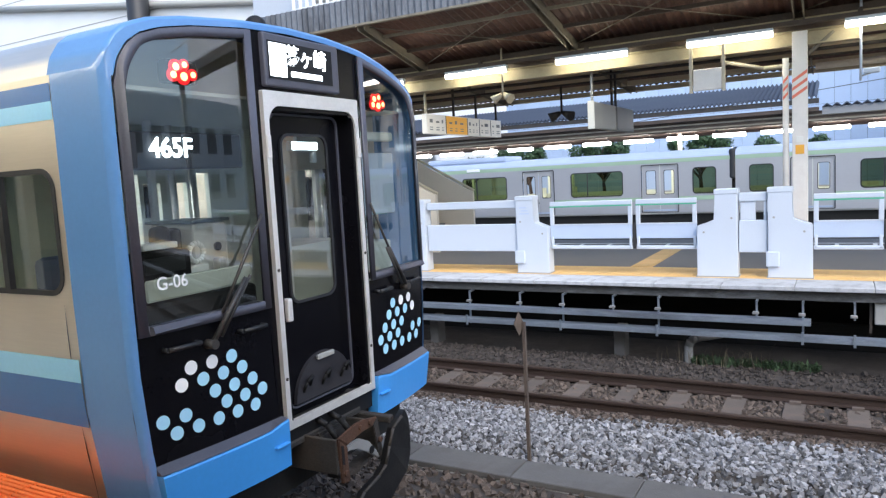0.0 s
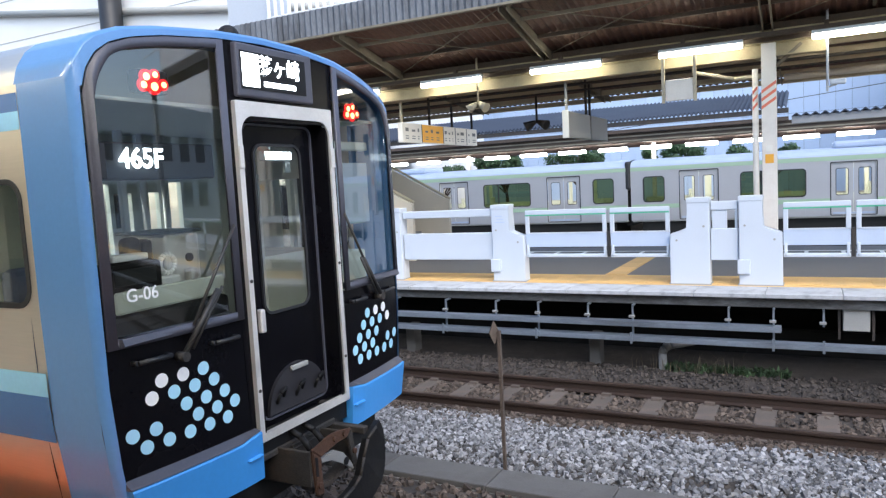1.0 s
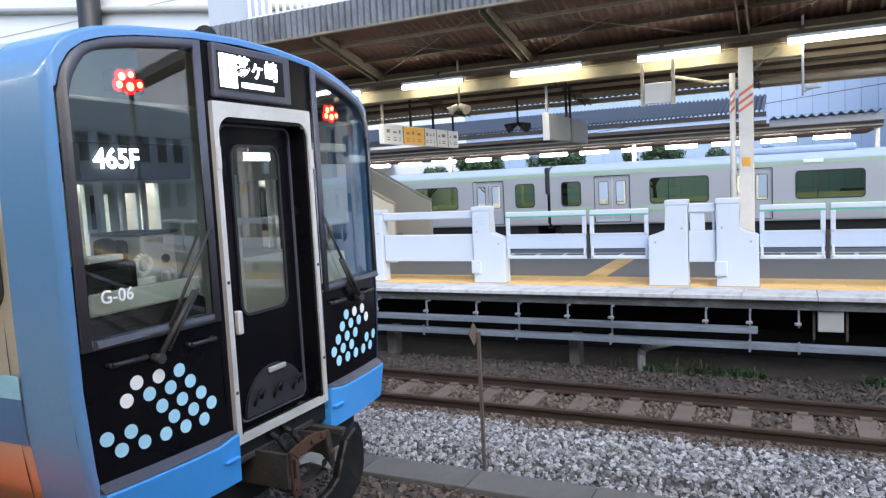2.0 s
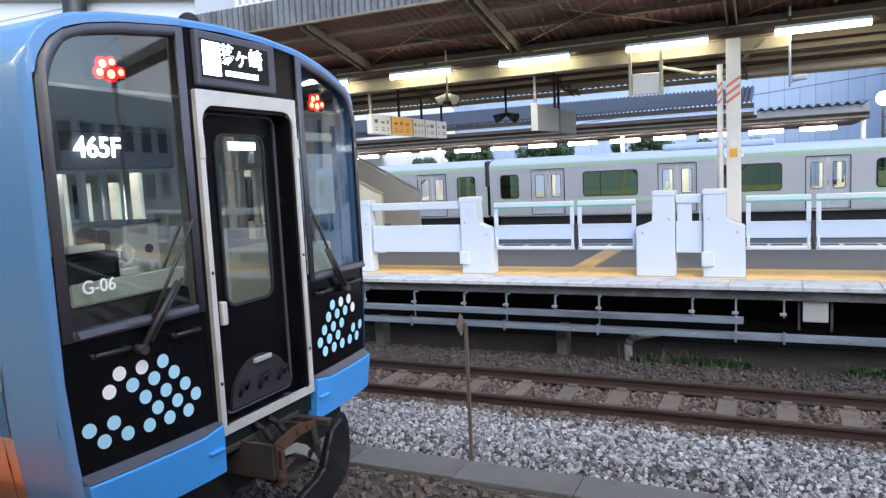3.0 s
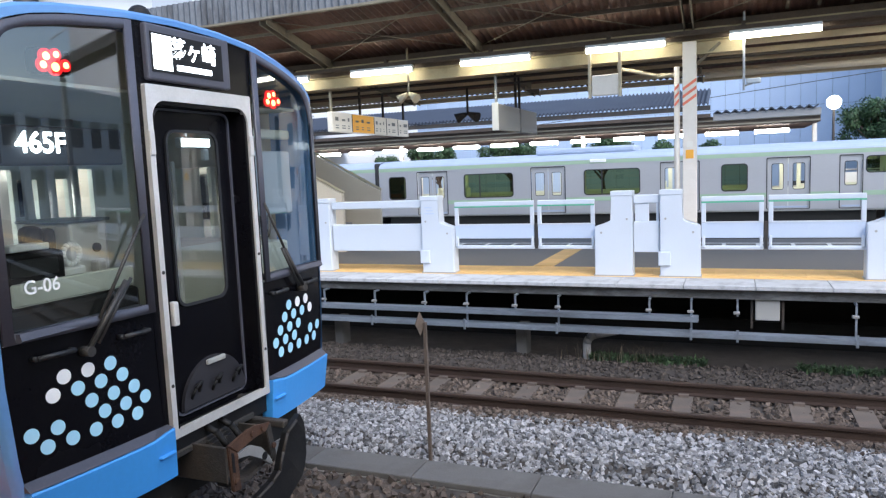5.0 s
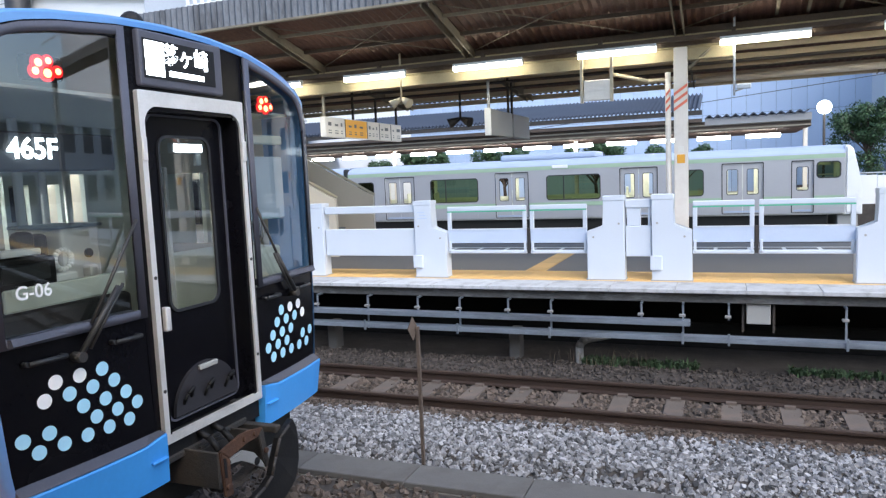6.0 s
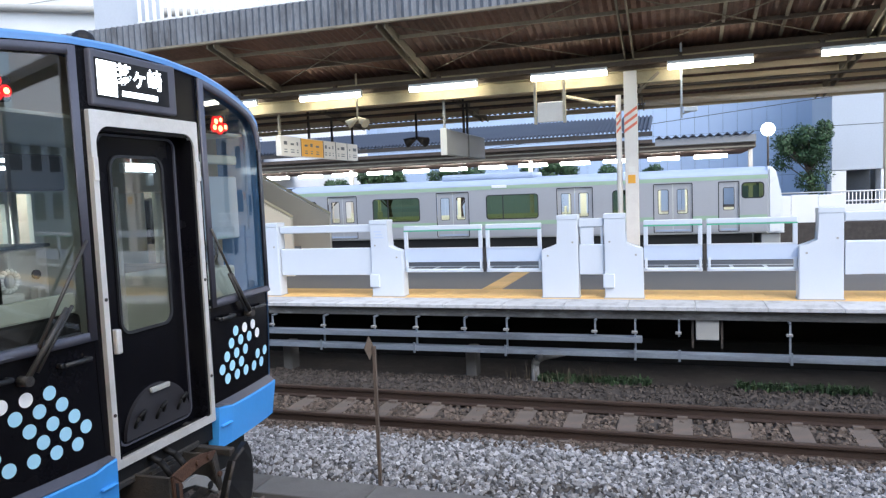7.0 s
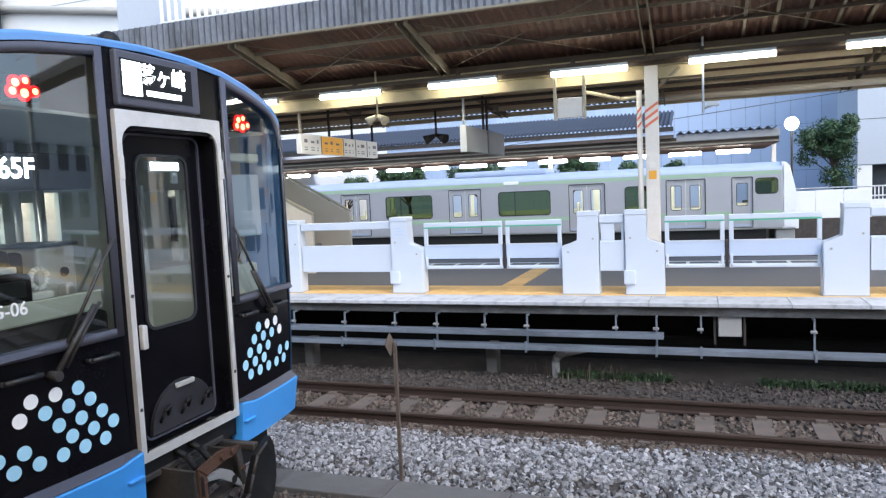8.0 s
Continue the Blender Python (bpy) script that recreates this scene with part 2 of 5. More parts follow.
def bbox(x0, x1, y0, y1, z0, z1, bevel=0.0, seg=2):
    bm = box(bmesh.new(), x0, x1, y0, y1, z0, z1)
    if bevel:
        bmesh.ops.bevel(bm, geom=bm.edges[:], offset=bevel, segments=seg, affect="EDGES", profile=0.5)
    return bm


def tube(bm, p0, p1, r, seg=10, r1=None):
    p0, p1 = Vector(p0), Vector(p1)
    q = (p1 - p0).to_track_quat("Z", "Y")
    rings = []
    for p, rad in ((p0, r), (p1, r if r1 is None else r1)):
        rings.append([bm.verts.new(p + q @ Vector((rad * math.cos(2 * math.pi * i / seg), rad * math.sin(2 * math.pi * i / seg), 0))) for i in range(seg)])
    for i in range(seg):
        f = bm.faces.new((rings[0][i], rings[0][(i + 1) % seg], rings[1][(i + 1) % seg], rings[1][i]))
        f.smooth = True
    bm.faces.new(rings[0][::-1]); bm.faces.new(rings[1])
    return bm


def pipe(bm, pts, r, seg=8):
    for a, b in zip(pts, pts[1:]):
        tube(bm, a, b, r, seg)
    return bm


def prism(bm, poly, axis, a, b):
    """A polygon in the two other axes, drawn out along axis from a to b."""
    def at(u, v, w):
        return {"x": (w, u, v), "y": (u, w, v), "z": (u, v, w)}[axis]
    lo, hi = [bm.verts.new(at(u, v, a)) for u, v in poly], [bm.verts.new(at(u, v, b)) for u, v in poly]
    n = len(poly)
    bm.faces.new(lo); bm.faces.new(hi[::-1])
    for i in range(n):
        bm.faces.new((lo[i], hi[i], hi[(i + 1) % n], lo[(i + 1) % n]))
    return bm


def finish(bm, name, mat):
    bmesh.ops.recalc_face_normals(bm, faces=bm.faces[:])
    me = bpy.data.meshes.new(name)
    bm.to_mesh(me)
    bm.free()
    for m in (mat if isinstance(mat, (list, tuple)) else [mat]):
        me.materials.append(m)
    return me


def part(name, bm, mat, parent, label=""):
    ob = new(name, finish(bm, name, mat))
    ob.parent = parent
    return tagged(ob, label)


def face_out(ob, way):
    """Turns a pane so that its outer side looks along way."""
    me = ob.data
    me.update()
    if sum(p.normal.dot(Vector(way)) for p in me.polygons) < 0:
        me.flip_normals()
    return ob


def thing(name, label, category, group="", at=(0, 0, 0), kind=""):
    ob = new(name)
    ob.location = at
    return tagged(ob, label, category, group, kind)


def solid(name, bm, mat, label, category, group="", kind=""):
    return tagged(new(name, finish(bm, name, mat)), label, category, group, kind)


def structure(name, bm, mat, label=""):
    return tagged(new(name, finish(bm, name, mat)), label, "", "", "structure")


def rounded(x0, x1, z0, z1, r, n=6):
    """Corners of a rounded rectangle, anticlockwise."""
    out = []
    for cx, cz, a0 in ((x1 - r, z1 - r, 0), (x0 + r, z1 - r, 90), (x0 + r, z0 + r, 180), (x1 - r, z0 + r, 270)):
        for i in range(n + 1):
            a = radians(a0 + 90 * i / n)
            out.append((cx + r * math.cos(a), cz + r * math.sin(a)))
    return out


def ring(bm, outer, inner, to3, depth):
    """A frame between two loops of equal length; to3(u, v, d) gives the place."""
    n = len(outer)
    o = [bm.verts.new(to3(u, v, depth)) for u, v in outer]
    i = [bm.verts.new(to3(u, v, depth)) for u, v in inner]
    ob_ = [bm.verts.new(to3(u, v, 0)) for u, v in outer]
    ib = [bm.verts.new(to3(u, v, 0)) for u, v in inner]
    for k in range(n):
        j = (k + 1) % n
        bm.faces.new((o[k], o[j], i[j], i[k]))
        bm.faces.new((o[k], ob_[k], ob_[j], o[j]))
        bm.faces.new((i[k], i[j], ib[j], ib[k]))
    return bm


def cut(base, holes):
    """Intervals of base left over when the holes are taken out."""
    spans = [base]
    for h0, h1 in holes:
        nxt = []
        for a, b in spans:
            if h1 <= a or h0 >= b:
                nxt.append((a, b))
            else:
                if h0 > a: nxt.append((a, h0))
                if h1 < b: nxt.append((h1, b))
        spans = nxt
    return spans


def columns(bm, us, spans, to3, steps=1):
    """Upright strips between neighbouring u; spans(u) gives the z intervals there."""
    e = 1e-5
    for a, b in zip(us, us[1:]):
        sa, sb = spans(a + e), spans(b - e)
        if len(sa) != len(sb):
            mid = spans((a + b) / 2)
            sa = sb = mid
        for (p0, p1), (q0, q1) in zip(sa, sb):
            for k in range(steps):
                f0, f1 = k / steps, (k + 1) / steps
                vs = [to3(a, p0 + (p1 - p0) * f0), to3(b, q0 + (q1 - q0) * f0), to3(b, q0 + (q1 - q0) * f1), to3(a, p0 + (p1 - p0) * f1)]
                bm.faces.new([bm.verts.new(v) for v in vs])
    bmesh.ops.remove_doubles(bm, verts=bm.verts[:], dist=0.0005)
    for f in bm.faces: f.smooth = True
    return bm


def rr_hole(u, x0, x1, z0, z1, r):
    """The z interval of a rounded rectangle at u, or nothing."""
    if not x0 < u < x1: return []
    d = 0.0
    edge = min(u - x0, x1 - u)
    if edge < r: d = r - math.sqrt(max(r * r - (r - edge) ** 2, 0))
    return [(z0 + d, z1 - d)]


def samples(lo, hi, marks, r=0.1, n=5, step=0.25):
    """u values: even steps, the marks, and closer steps near each mark."""
    s = set(np.round(np.arange(lo, hi, step), 5)) | {lo, hi}
    for m in marks:
        for k in range(n + 1):
            d = r * (1 - math.cos(math.pi / 2 * k / n))
            s |= {round(m + d, 5), round(m - d, 5)}
    return [float(v) for v in sorted(v for v in s if lo <= v <= hi)]


def lettering(body, size, mat, m, name, parent, align="CENTER", depth=0.001, label="", bold=0.0):
    cu = bpy.data.curves.new(name, "FONT")
    cu.body, cu.size, cu.align_x, cu.align_y, cu.extrude, cu.offset = body, size, align, "CENTER", depth, bold
    tmp = new("letters", cu)
    bpy.context.view_layer.update()
    me = bpy.data.meshes.new_from_object(tmp.evaluated_get(bpy.context.evaluated_depsgraph_get()))
    bpy.data.objects.remove(tmp)
    me.materials.clear()
    me.materials.append(mat)
    ob = new(name, me)
    ob.parent, ob.matrix_basis = parent, m
    return tagged(ob, label)

# ---------------------------------------------------------------- ground and track
structure("ground", box(bmesh.new(), -1500, 1500, -1500, 1500, -1.3, -0.32), EARTH)
bed = bmesh.new()
prism(bed, [(2.4, -0.33), (2.6, -0.19), (5.2, -0.19), (5.7, -0.27), (6.43, -0.27), (6.75, -0.15), (7.2, -0.14), (7.87, -0.14), (8.03, -0.185), (9.4, -0.185), (9.9, -0.12), (10.3, -0.10), (12.7, -0.12), (12.7, -0.33)], "x", -90, 70)
structure("track_bed", bed, EARTH)


def rail(name, y):
    prof = [(-0.065, -0.15), (0.065, -0.15), (0.065, -0.137), (0.012, -0.12), (0.009, -0.045), (0.033, -0.036), (0.033, -0.008), (0.026, 0.0), (-0.026, 0.0), (-0.033, -0.008), (-0.033, -0.036), (-0.009, -0.045), (-0.012, -0.12), (-0.065, -0.137)]
    ob = structure(name, prism(bmesh.new(), [(y + u, v) for u, v in prof], "x", -90, 70), [RAIL, RAILTOP])
    for p in ob.data.polygons:
        if p.normal.z > 0.9 and p.center.z > -0.004: p.material_index = 1
    return ob


YC = 3.76                     # centre line of the nearer track
for y in (YC - 0.566, YC + 0.566, 7.95, 9.085):
    rail("rail", y)

# sleepers, each with its two fastening plates
sl = bmesh.new()
prism(sl, [(-0.13, -0.36), (0.13, -0.36), (0.11, -0.148), (-0.11, -0.148)], "y", -1.0, 1.0)
for s in (-1, 1):
    for e in (-1, 1):
        box(sl, -0.06, 0.06, s * 0.567 + e * 0.10 - 0.03, s * 0.567 + e * 0.10 + 0.03, -0.148, -0.115)
sl_mesh = finish(sl, "sleeper", SLEEPER)
for y, k0, k1 in ((8.517, -16, 14), (YC, -12, 10)):
    for k in range(k0, k1):
        ob = tagged(new("sleeper", sl_mesh), "dusty concrete sleeper bedded in ballast under the rails", "sleeper", "track sleepers")
        ob.location = (-1.65 + 0.64 * k + 2.56, y, random.uniform(-0.004, 0.0))

STONES = np.array([(-1, -1, -1), (1, -1, -1), (1, 1, -1), (-1, 1, -1), (-1, -1, 1), (1, -1, 1), (1, 1, 1), (-1, 1, 1)], float) * 0.5
SFACES = np.array([(0, 3, 2, 1), (4, 5, 6, 7), (0, 1, 5, 4), (1, 2, 6, 5), (2, 3, 7, 6), (3, 0, 4, 7)])


def scatter(name, x0, x1, y0, y1, height, n, size, mat, label, seed, thin=None):
    """Loose angular stones lying on height(y), as one heap."""
    g = np.random.default_rng(seed)
    x, y = g.uniform(x0, x1, n), g.uniform(y0, y1, n)
    if thin is not None:
        keep = g.uniform(0, 1, n) < thin(x, y)
        x, y = x[keep], y[keep]
    n = len(x)
    sc = size * g.uniform(0.55, 1.35, (n, 1, 1)) * g.uniform(0.6, 1.25, (n, 1, 3))
    v = STONES[None] * sc * g.uniform(0.62, 1.2, (n, 8, 3))
    q = g.normal(size=(n, 4)); q /= np.linalg.norm(q, axis=1, keepdims=True)
    w, a, b, c = q.T
    rot = np.stack([1 - 2 * (b * b + c * c), 2 * (a * b - c * w), 2 * (a * c + b * w), 2 * (a * b + c * w), 1 - 2 * (a * a + c * c), 2 * (b * c - a * w), 2 * (a * c - b * w), 2 * (b * c + a * w), 1 - 2 * (a * a + b * b)], 1).reshape(n, 3, 3)
    v = np.einsum("nij,nkj->nki", rot, v)
    z = np.array([height(t) for t in y]) + g.uniform(0.0, 0.4, n) * size
    v += np.stack([x, y, z], 1)[:, None, :]
    f = (SFACES[None] + 8 * np.arange(n)[:, None, None]).reshape(-1, 4)
    me = bpy.data.meshes.new(name)
    me.from_pydata(v.reshape(-1, 3).tolist(), [], f.tolist())
    me.materials.append(mat)
    return tagged(new(name, me), label, "ballast", "", "stuff")


def bed_z(y):
    return float(np.interp(y, (2.4, 2.6, 5.2, 5.7, 6.43, 6.75, 7.2, 7.87, 8.03, 9.4, 9.9, 10.3, 10.6), (-0.33, -0.19, -0.19, -0.27, -0.27, -0.15, -0.14, -0.14, -0.185, -0.185, -0.12, -0.10, -0.10)))


scatter("ballast_shoulder", -8, 7.5, 6.42, 7.72, bed_z, 19000, 0.042, STONE, "heaped pale grey crushed-stone ballast", 1, lambda x, y: np.clip((7.78 - y + 0.10 * np.sin(3.1 * x)) / 0.16, 0.1, 1))
scatter("ballast", -8, 8, 7.55, 7.92, bed_z, 4200, 0.038, STONEBROWN, "rust-stained brown ballast beside a rail", 2)
scatter("ballast", -9, 8, 8.02, 9.04, bed_z, 6500, 0.048, STONEBROWN, "rust-stained brown ballast between the rails", 3, lambda x, y: np.where(np.abs((x - 0.91 + 0.32) % 0.64 - 0.32) < 0.11, 0.06, 1.0))
# Dusty brown stones, their colour lowered further to carry the platform's shade.
scatter("ballast", -9, 8, 9.15, 10.3, bed_z, 6500, 0.042, STONEDARK, "dusty brown ballast along the platform wall, darkened for shade", 4)
scatter("ballast", -9, 4, 2.5, 5.98, bed_z, 9000, 0.055, STONEBROWN, "brown ballast under the train and by the trough", 5)

# cable trough with a lid of concrete slabs
trough = thing("cable_trough", "grey concrete cable trough with flush slab lids", "cable trough", "", (0, 0, 0))
part("channel", box(bmesh.new(), -90, 70, 5.985, 6.405, -0.40, -0.262), CONCRETE, trough)
lid = finish(bbox(-0.596, 0.596, -0.215, 0.215, 0.0, 0.062, 0.008, 1), "lid", LIDCONC)
for k in range(-6, 10):
    ob = new("lid", lid)
    ob.parent, ob.location = trough, (-2.71 + 0.6 + 1.2 * k, 6.195 + random.uniform(-0.006, 0.006), -0.262 + random.uniform(0, 0.008))

# marker post beside the trough
post = thing("marker_post", "thin rusty iron post with a small diamond plate", "marker post", "", (-2.70, 6.47, -0.27))
bm = bmesh.new()
box(bm, -0.016, 0.016, -0.016, 0.016, 0, 1.50)
part("stake", bm, POSTRUST, post)
bm = bmesh.new()
for a, b, c in (((-0.055, 0), (0, 0.125), (0.055, 0)), ((-0.055, 0), (0, -0.125), (0.055, 0))):
    prism(bm, [a, b, c], "y", -0.006, 0.006)
p = part("plate", bm, POSTRUST, post, "rusty diamond plate seen almost edge-on")
p.location, p.rotation_euler = (-0.045, -0.02, 1.485), (0, 0, radians(48))

# ---------------------------------------------------------------- the platform across the tracks
PZ = 1.06
bm = box(bmesh.new(), -90, 70, 10.72, 16.3, 0.80, PZ)
structure("platform_deck", bm, ASPHALT)
structure("platform_edge_beam", box(bmesh.new(), -90, 70, 10.19, 10.72, 0.87, PZ - 0.055), DARKCONC)
# Near-black wall and footing: the deep shade below the platform, put into the colour.
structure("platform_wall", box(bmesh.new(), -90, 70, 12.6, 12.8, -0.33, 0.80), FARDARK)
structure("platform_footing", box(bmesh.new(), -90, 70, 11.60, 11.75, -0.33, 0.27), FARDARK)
structure("platform_far_wall", box(bmesh.new(), -90, 70, 16.0, 16.2, -0.9, 0.80), DARKCONC)
coping = structure("platform_coping", box(bmesh.new(), -90, 70, 10.15, 10.72, PZ - 0.055, PZ - 0.05), CONCRETE)
slab = finish(bbox(-0.447, 0.447, -0.345, 0.30, -0.022, 0.034, 0.006, 1), "slab", COPING)
for k in range(-14, 14):
    ob = new("slab", slab)
    ob.parent, ob.location = coping, (0.02 + 0.9 * k, 10.425, PZ - 0.030)
tile = finish(bbox(-0.1475, 0.1475, -0.1475, 0.1475, 0, 0.008, 0.003, 1), "tile", YELLOW)
tactile = structure("tactile_paving", box(bmesh.new(), -90, 70, 10.725, 11.75, PZ, PZ + 0.003), YELLOW)
for k in range(-26, 26):
    for j in range(2):
        ob = new("tile", tile)
        ob.parent, ob.location = tactile, (0.1 + 0.30 * k, 11.05 + 0.30 * j, PZ + 0.003)
cross = structure("tactile_crossing", box(bmesh.new(), -2.98, -2.62, 11.75, 14.6, PZ, PZ + 0.004), YELLOW)
for k in range(9):
    ob = new("tile", tile)
    ob.parent, ob.location = cross, (-2.80, 11.93 + 0.30 * k, PZ + 0.004)
line = bmesh.new()
box(line, -60, 60, 15.35, 15.43, PZ, PZ + 0.004)
for k in range(-40, 40):
    box(line, 0.62 * k, 0.62 * k + 0.07, 14.95, 15.35, PZ, PZ + 0.004)
structure("platform_marking", line, SIGNWHITE)

# cable trays, brackets and posts under the platform edge
def tray(y, z, x0, x1):
    t = thing("cable_tray", "galvanised cable tray hung under the platform edge", "cable tray", "cable trays")
    bm = bmesh.new()
    prism(bm, [(y, z), (y + 0.17, z + 0.0), (y + 0.17, z + 0.07), (y + 0.165, z + 0.07), (y + 0.165, z + 0.006), (y + 0.006, z + 0.006), (y + 0.006, z + 0.055), (y, z + 0.055)], "x", x0, x1)
    part("channel", bm, GALV, t)
    part("cover", box(bmesh.new(), x0, x1, y + 0.01, y + 0.16, z + 0.05, z + 0.066), GALV, t)
    return t


tray(9.98, 0.575, -40, -0.24)
tray(9.94, 0.375, -40, 40)
for k, x in enumerate((-6.1, -5.16, -4.28, -3.58, -2.81, -2.16, -0.88, -0.33, 0.25, 1.63, 2.9, 4.1)):
    b = thing("tray_bracket", "bolted steel hanger for the cable trays", "bracket", "tray brackets", (x, 10.06, 0))
    part("arm", box(bmesh.new(), -0.012, 0.012, 0.0, 0.17, 0.845, 0.872), GALV, b)
    part("hanger", box(bmesh.new(), -0.012, 0.012, 0.0, 0.025, 0.34 if k % 2 else 0.66, 0.86), GALV, b)
    part("clamp", bbox(-0.05, 0.03, -0.03, 0.03, 0.69, 0.725, 0.006, 1), BOARDGREY, b)
    if k % 2 == 1 or x > 0:
        part("strap", box(bmesh.new(), -0.015, 0.015, -0.135, -0.115, 0.34, 0.50), GALV, b)
for x in (-9.2, -6.0, -2.80, 3.4, 6.6):
    solid("support_post", bbox(x - 0.085, x + 0.085, 10.30, 10.55, -0.33, 0.37, 0.015, 1), LIDCONC, "short concrete post under the platform edge", "post", "platform posts")
bm = bmesh.new()
pipe(bm, [(-1.80, 10.3, -0.30), (-1.80, 10.3, 0.14), (-1.77, 10.3, 0.21), (-1.70, 10.34, 0.25), (-1.4, 10.6, 0.27)], 0.06, 14)
solid("drain_pipe", bm, CONCRETE, "pale grey bent drain pipe rising from the ballast", "pipe")
jb = thing("junction_box", "pale grey junction box on a stand below the platform", "junction box", "", (0.62, 10.30, 0))
part("case", bbox(-0.15, 0.15, -0.06, 0.06, 0.58, 0.86, 0.012, 2), GREYBOX, jb)
for s in (-0.19, 0.19):
    part("leg", box(bmesh.new(), s - 0.015, s + 0.015, -0.02, 0.02, 0.46, 0.87), IRON, jb)

# weeds along the wall
def weeds(x0, x1, y, n, h, mat, label, seed, width=0.012):
    g = np.random.default_rng(seed)
    vs, fs = [], []
    for i in range(n):
        x, yy = g.uniform(x0, x1), y + g.uniform(-0.12, 0.12)
        a, l, lean = g.uniform(0, 6.28), h * g.uniform(0.3, 1), g.uniform(0.1, 0.9)
        d = np.array((math.cos(a), math.sin(a) * 0.6, 0))
        s = np.array((-d[1], d[0], 0)) * width * g.uniform(0.6, 1.6)
        p = np.array((x, yy, -0.11))
        m = p + d * l * lean * 0.35 + np.array((0, 0, l * 0.6))
        t = p + d * l * lean + np.array((0, 0, l * (1.05 - 0.5 * lean)))
        k = len(vs)
        vs += [p - s, p + s, m + s, m - s, t]
        fs += [(k, k + 1, k + 2, k + 3), (k + 3, k + 2, k + 4)]
    me = bpy.data.meshes.new("weeds")
    me.from_pydata([tuple(map(float, v)) for v in vs], [], fs)
    me.materials.append(mat)
    return tagged(new("weeds", me), label, "weeds", "", "stuff")


weeds(-1.75, -0.15, 10.30, 900, 0.16, WEED, "low green weeds at the foot of the platform wall", 11, 0.02)
weeds(1.0, 2.6, 10.30, 700, 0.15, WEED, "low green weeds at the foot of the platform wall", 12, 0.02)
weeds(-2.3, -0.7, 10.22, 60, 0.42, DRYWEED, "dry brown weed stalks at the platform wall", 13, 0.005)
weeds(3.2, 5.5, 10.22, 500, 0.13, WEED, "low green weeds at the foot of the platform wall", 14, 0.02)

# ---------------------------------------------------------------- platform gates and fence
GY = 10.80                    # face of the gates, on the platform


def gate_post(x, side, deep=0.24):
    """A gate cabinet: wide foot with one sloped shoulder (side -1 left, +1 right), narrow head."""
    g = thing("gate_post", "white platform gate cabinet with a sloped shoulder", "platform gate", "gate cabinets", (x, GY, PZ))
    a, h, s1, s2 = 0.56, 1.28, 0.83, 0.75
    poly = [(0, 0), (a, 0), (a, s2), (0.31, s1), (0.31, h - 0.03), (0.28, h), (0.03, h), (0, h - 0.03)]
    if side < 0: poly = [(-u, v) for u, v in poly][::-1]
    bm = prism(bmesh.new(), poly, "y", 0, deep)
    bmesh.ops.bevel(bm, geom=bm.edges[:], offset=0.012, segments=2, affect="EDGES")
    part("cabinet", bm, GATE, g)
    part("cap", bbox(min(0, side * 0.31) - 0.006, max(0, side * 0.31) + 0.006, -0.008, deep + 0.008, h - 0.075, h - 0.002, 0.008, 2), GATE, g)
    if side > 0: part("sensor_box", bbox(min(side * -0.02, side * 0.15), max(side * -0.02, side * 0.15), -0.05, 0.0, 0.17, 0.38, 0.012, 2), GATE, g)
    part("foot_plate", box(bmesh.new(), min(0, side * a) - 0.015, max(0, side * a) + 0.015, -0.012, deep, 0, 0.02), GREYBOX, g)
    part("bolt", tube(bmesh.new(), (side * 0.46, -0.006, 0.66), (side * 0.46, 0.0, 0.66), 0.016, 12), GREYBOX, g)
    part("bolt", tube(bmesh.new(), (side * 0.08, -0.006, 0.86), (side * 0.08, 0.0, 0.86), 0.016, 12), GREYBOX, g)
    return g


gA = gate_post(-4.61, 1)
gB = gate_post(-1.19, -1)
gC = gate_post(-0.80, 1)
gD = gate_post(2.40, -1)
gA2 = gate_post(-6.36, -1)
gE = gate_post(5.2, 1)
gF = gate_post(-10.9, 1)
for gx, n in ((gA, 3), (gC, 0)):
    for k in range(n):
        part("notice_bar", box(bmesh.new(), 0.07 + 0.03 * (k % 2), 0.24 - 0.02 * k, -0.003, 0.0, 0.98 + 0.05 * k, 1.0 + 0.05 * k), FENCEPANEL, gx, "small pale notice printed on the cabinet")


def gate_leaf(x0, x1):
    g = thing("gate_leaf", "white sliding gate of a top bar and a lower panel", "platform gate", "gate leaves", (0, GY + 0.05, PZ))
    part("top_bar", bbox(x0, x1, 0, 0.09, 1.085, 1.215, 0.015, 2), GATE, g)
    part("panel", bbox(x0, x1, 0, 0.08, 0.36, 0.82, 0.012, 2), GATE, g)
    return g


gate_leaf(-6.34, -4.62)
l2 = gate_leaf(-1.18, -0.81)
part("upright", bbox(-1.16, -0.96, 0.02, 0.08, 0.82, 1.085, 0.01, 2), GATE, l2)
part("upright", bbox(-0.855, -0.82, 0.02, 0.08, 0.82, 1.085, 0.01, 2), GATE, l2)
l3 = gate_leaf(2.42, 5.18)
bm = prism(bmesh.new(), [(2.42, 0.36), (2.62, 0.36), (2.86, 0.80), (2.42, 0.80)], "y", -0.03, 0.0)
part("gusset", bm, GATE, l3)


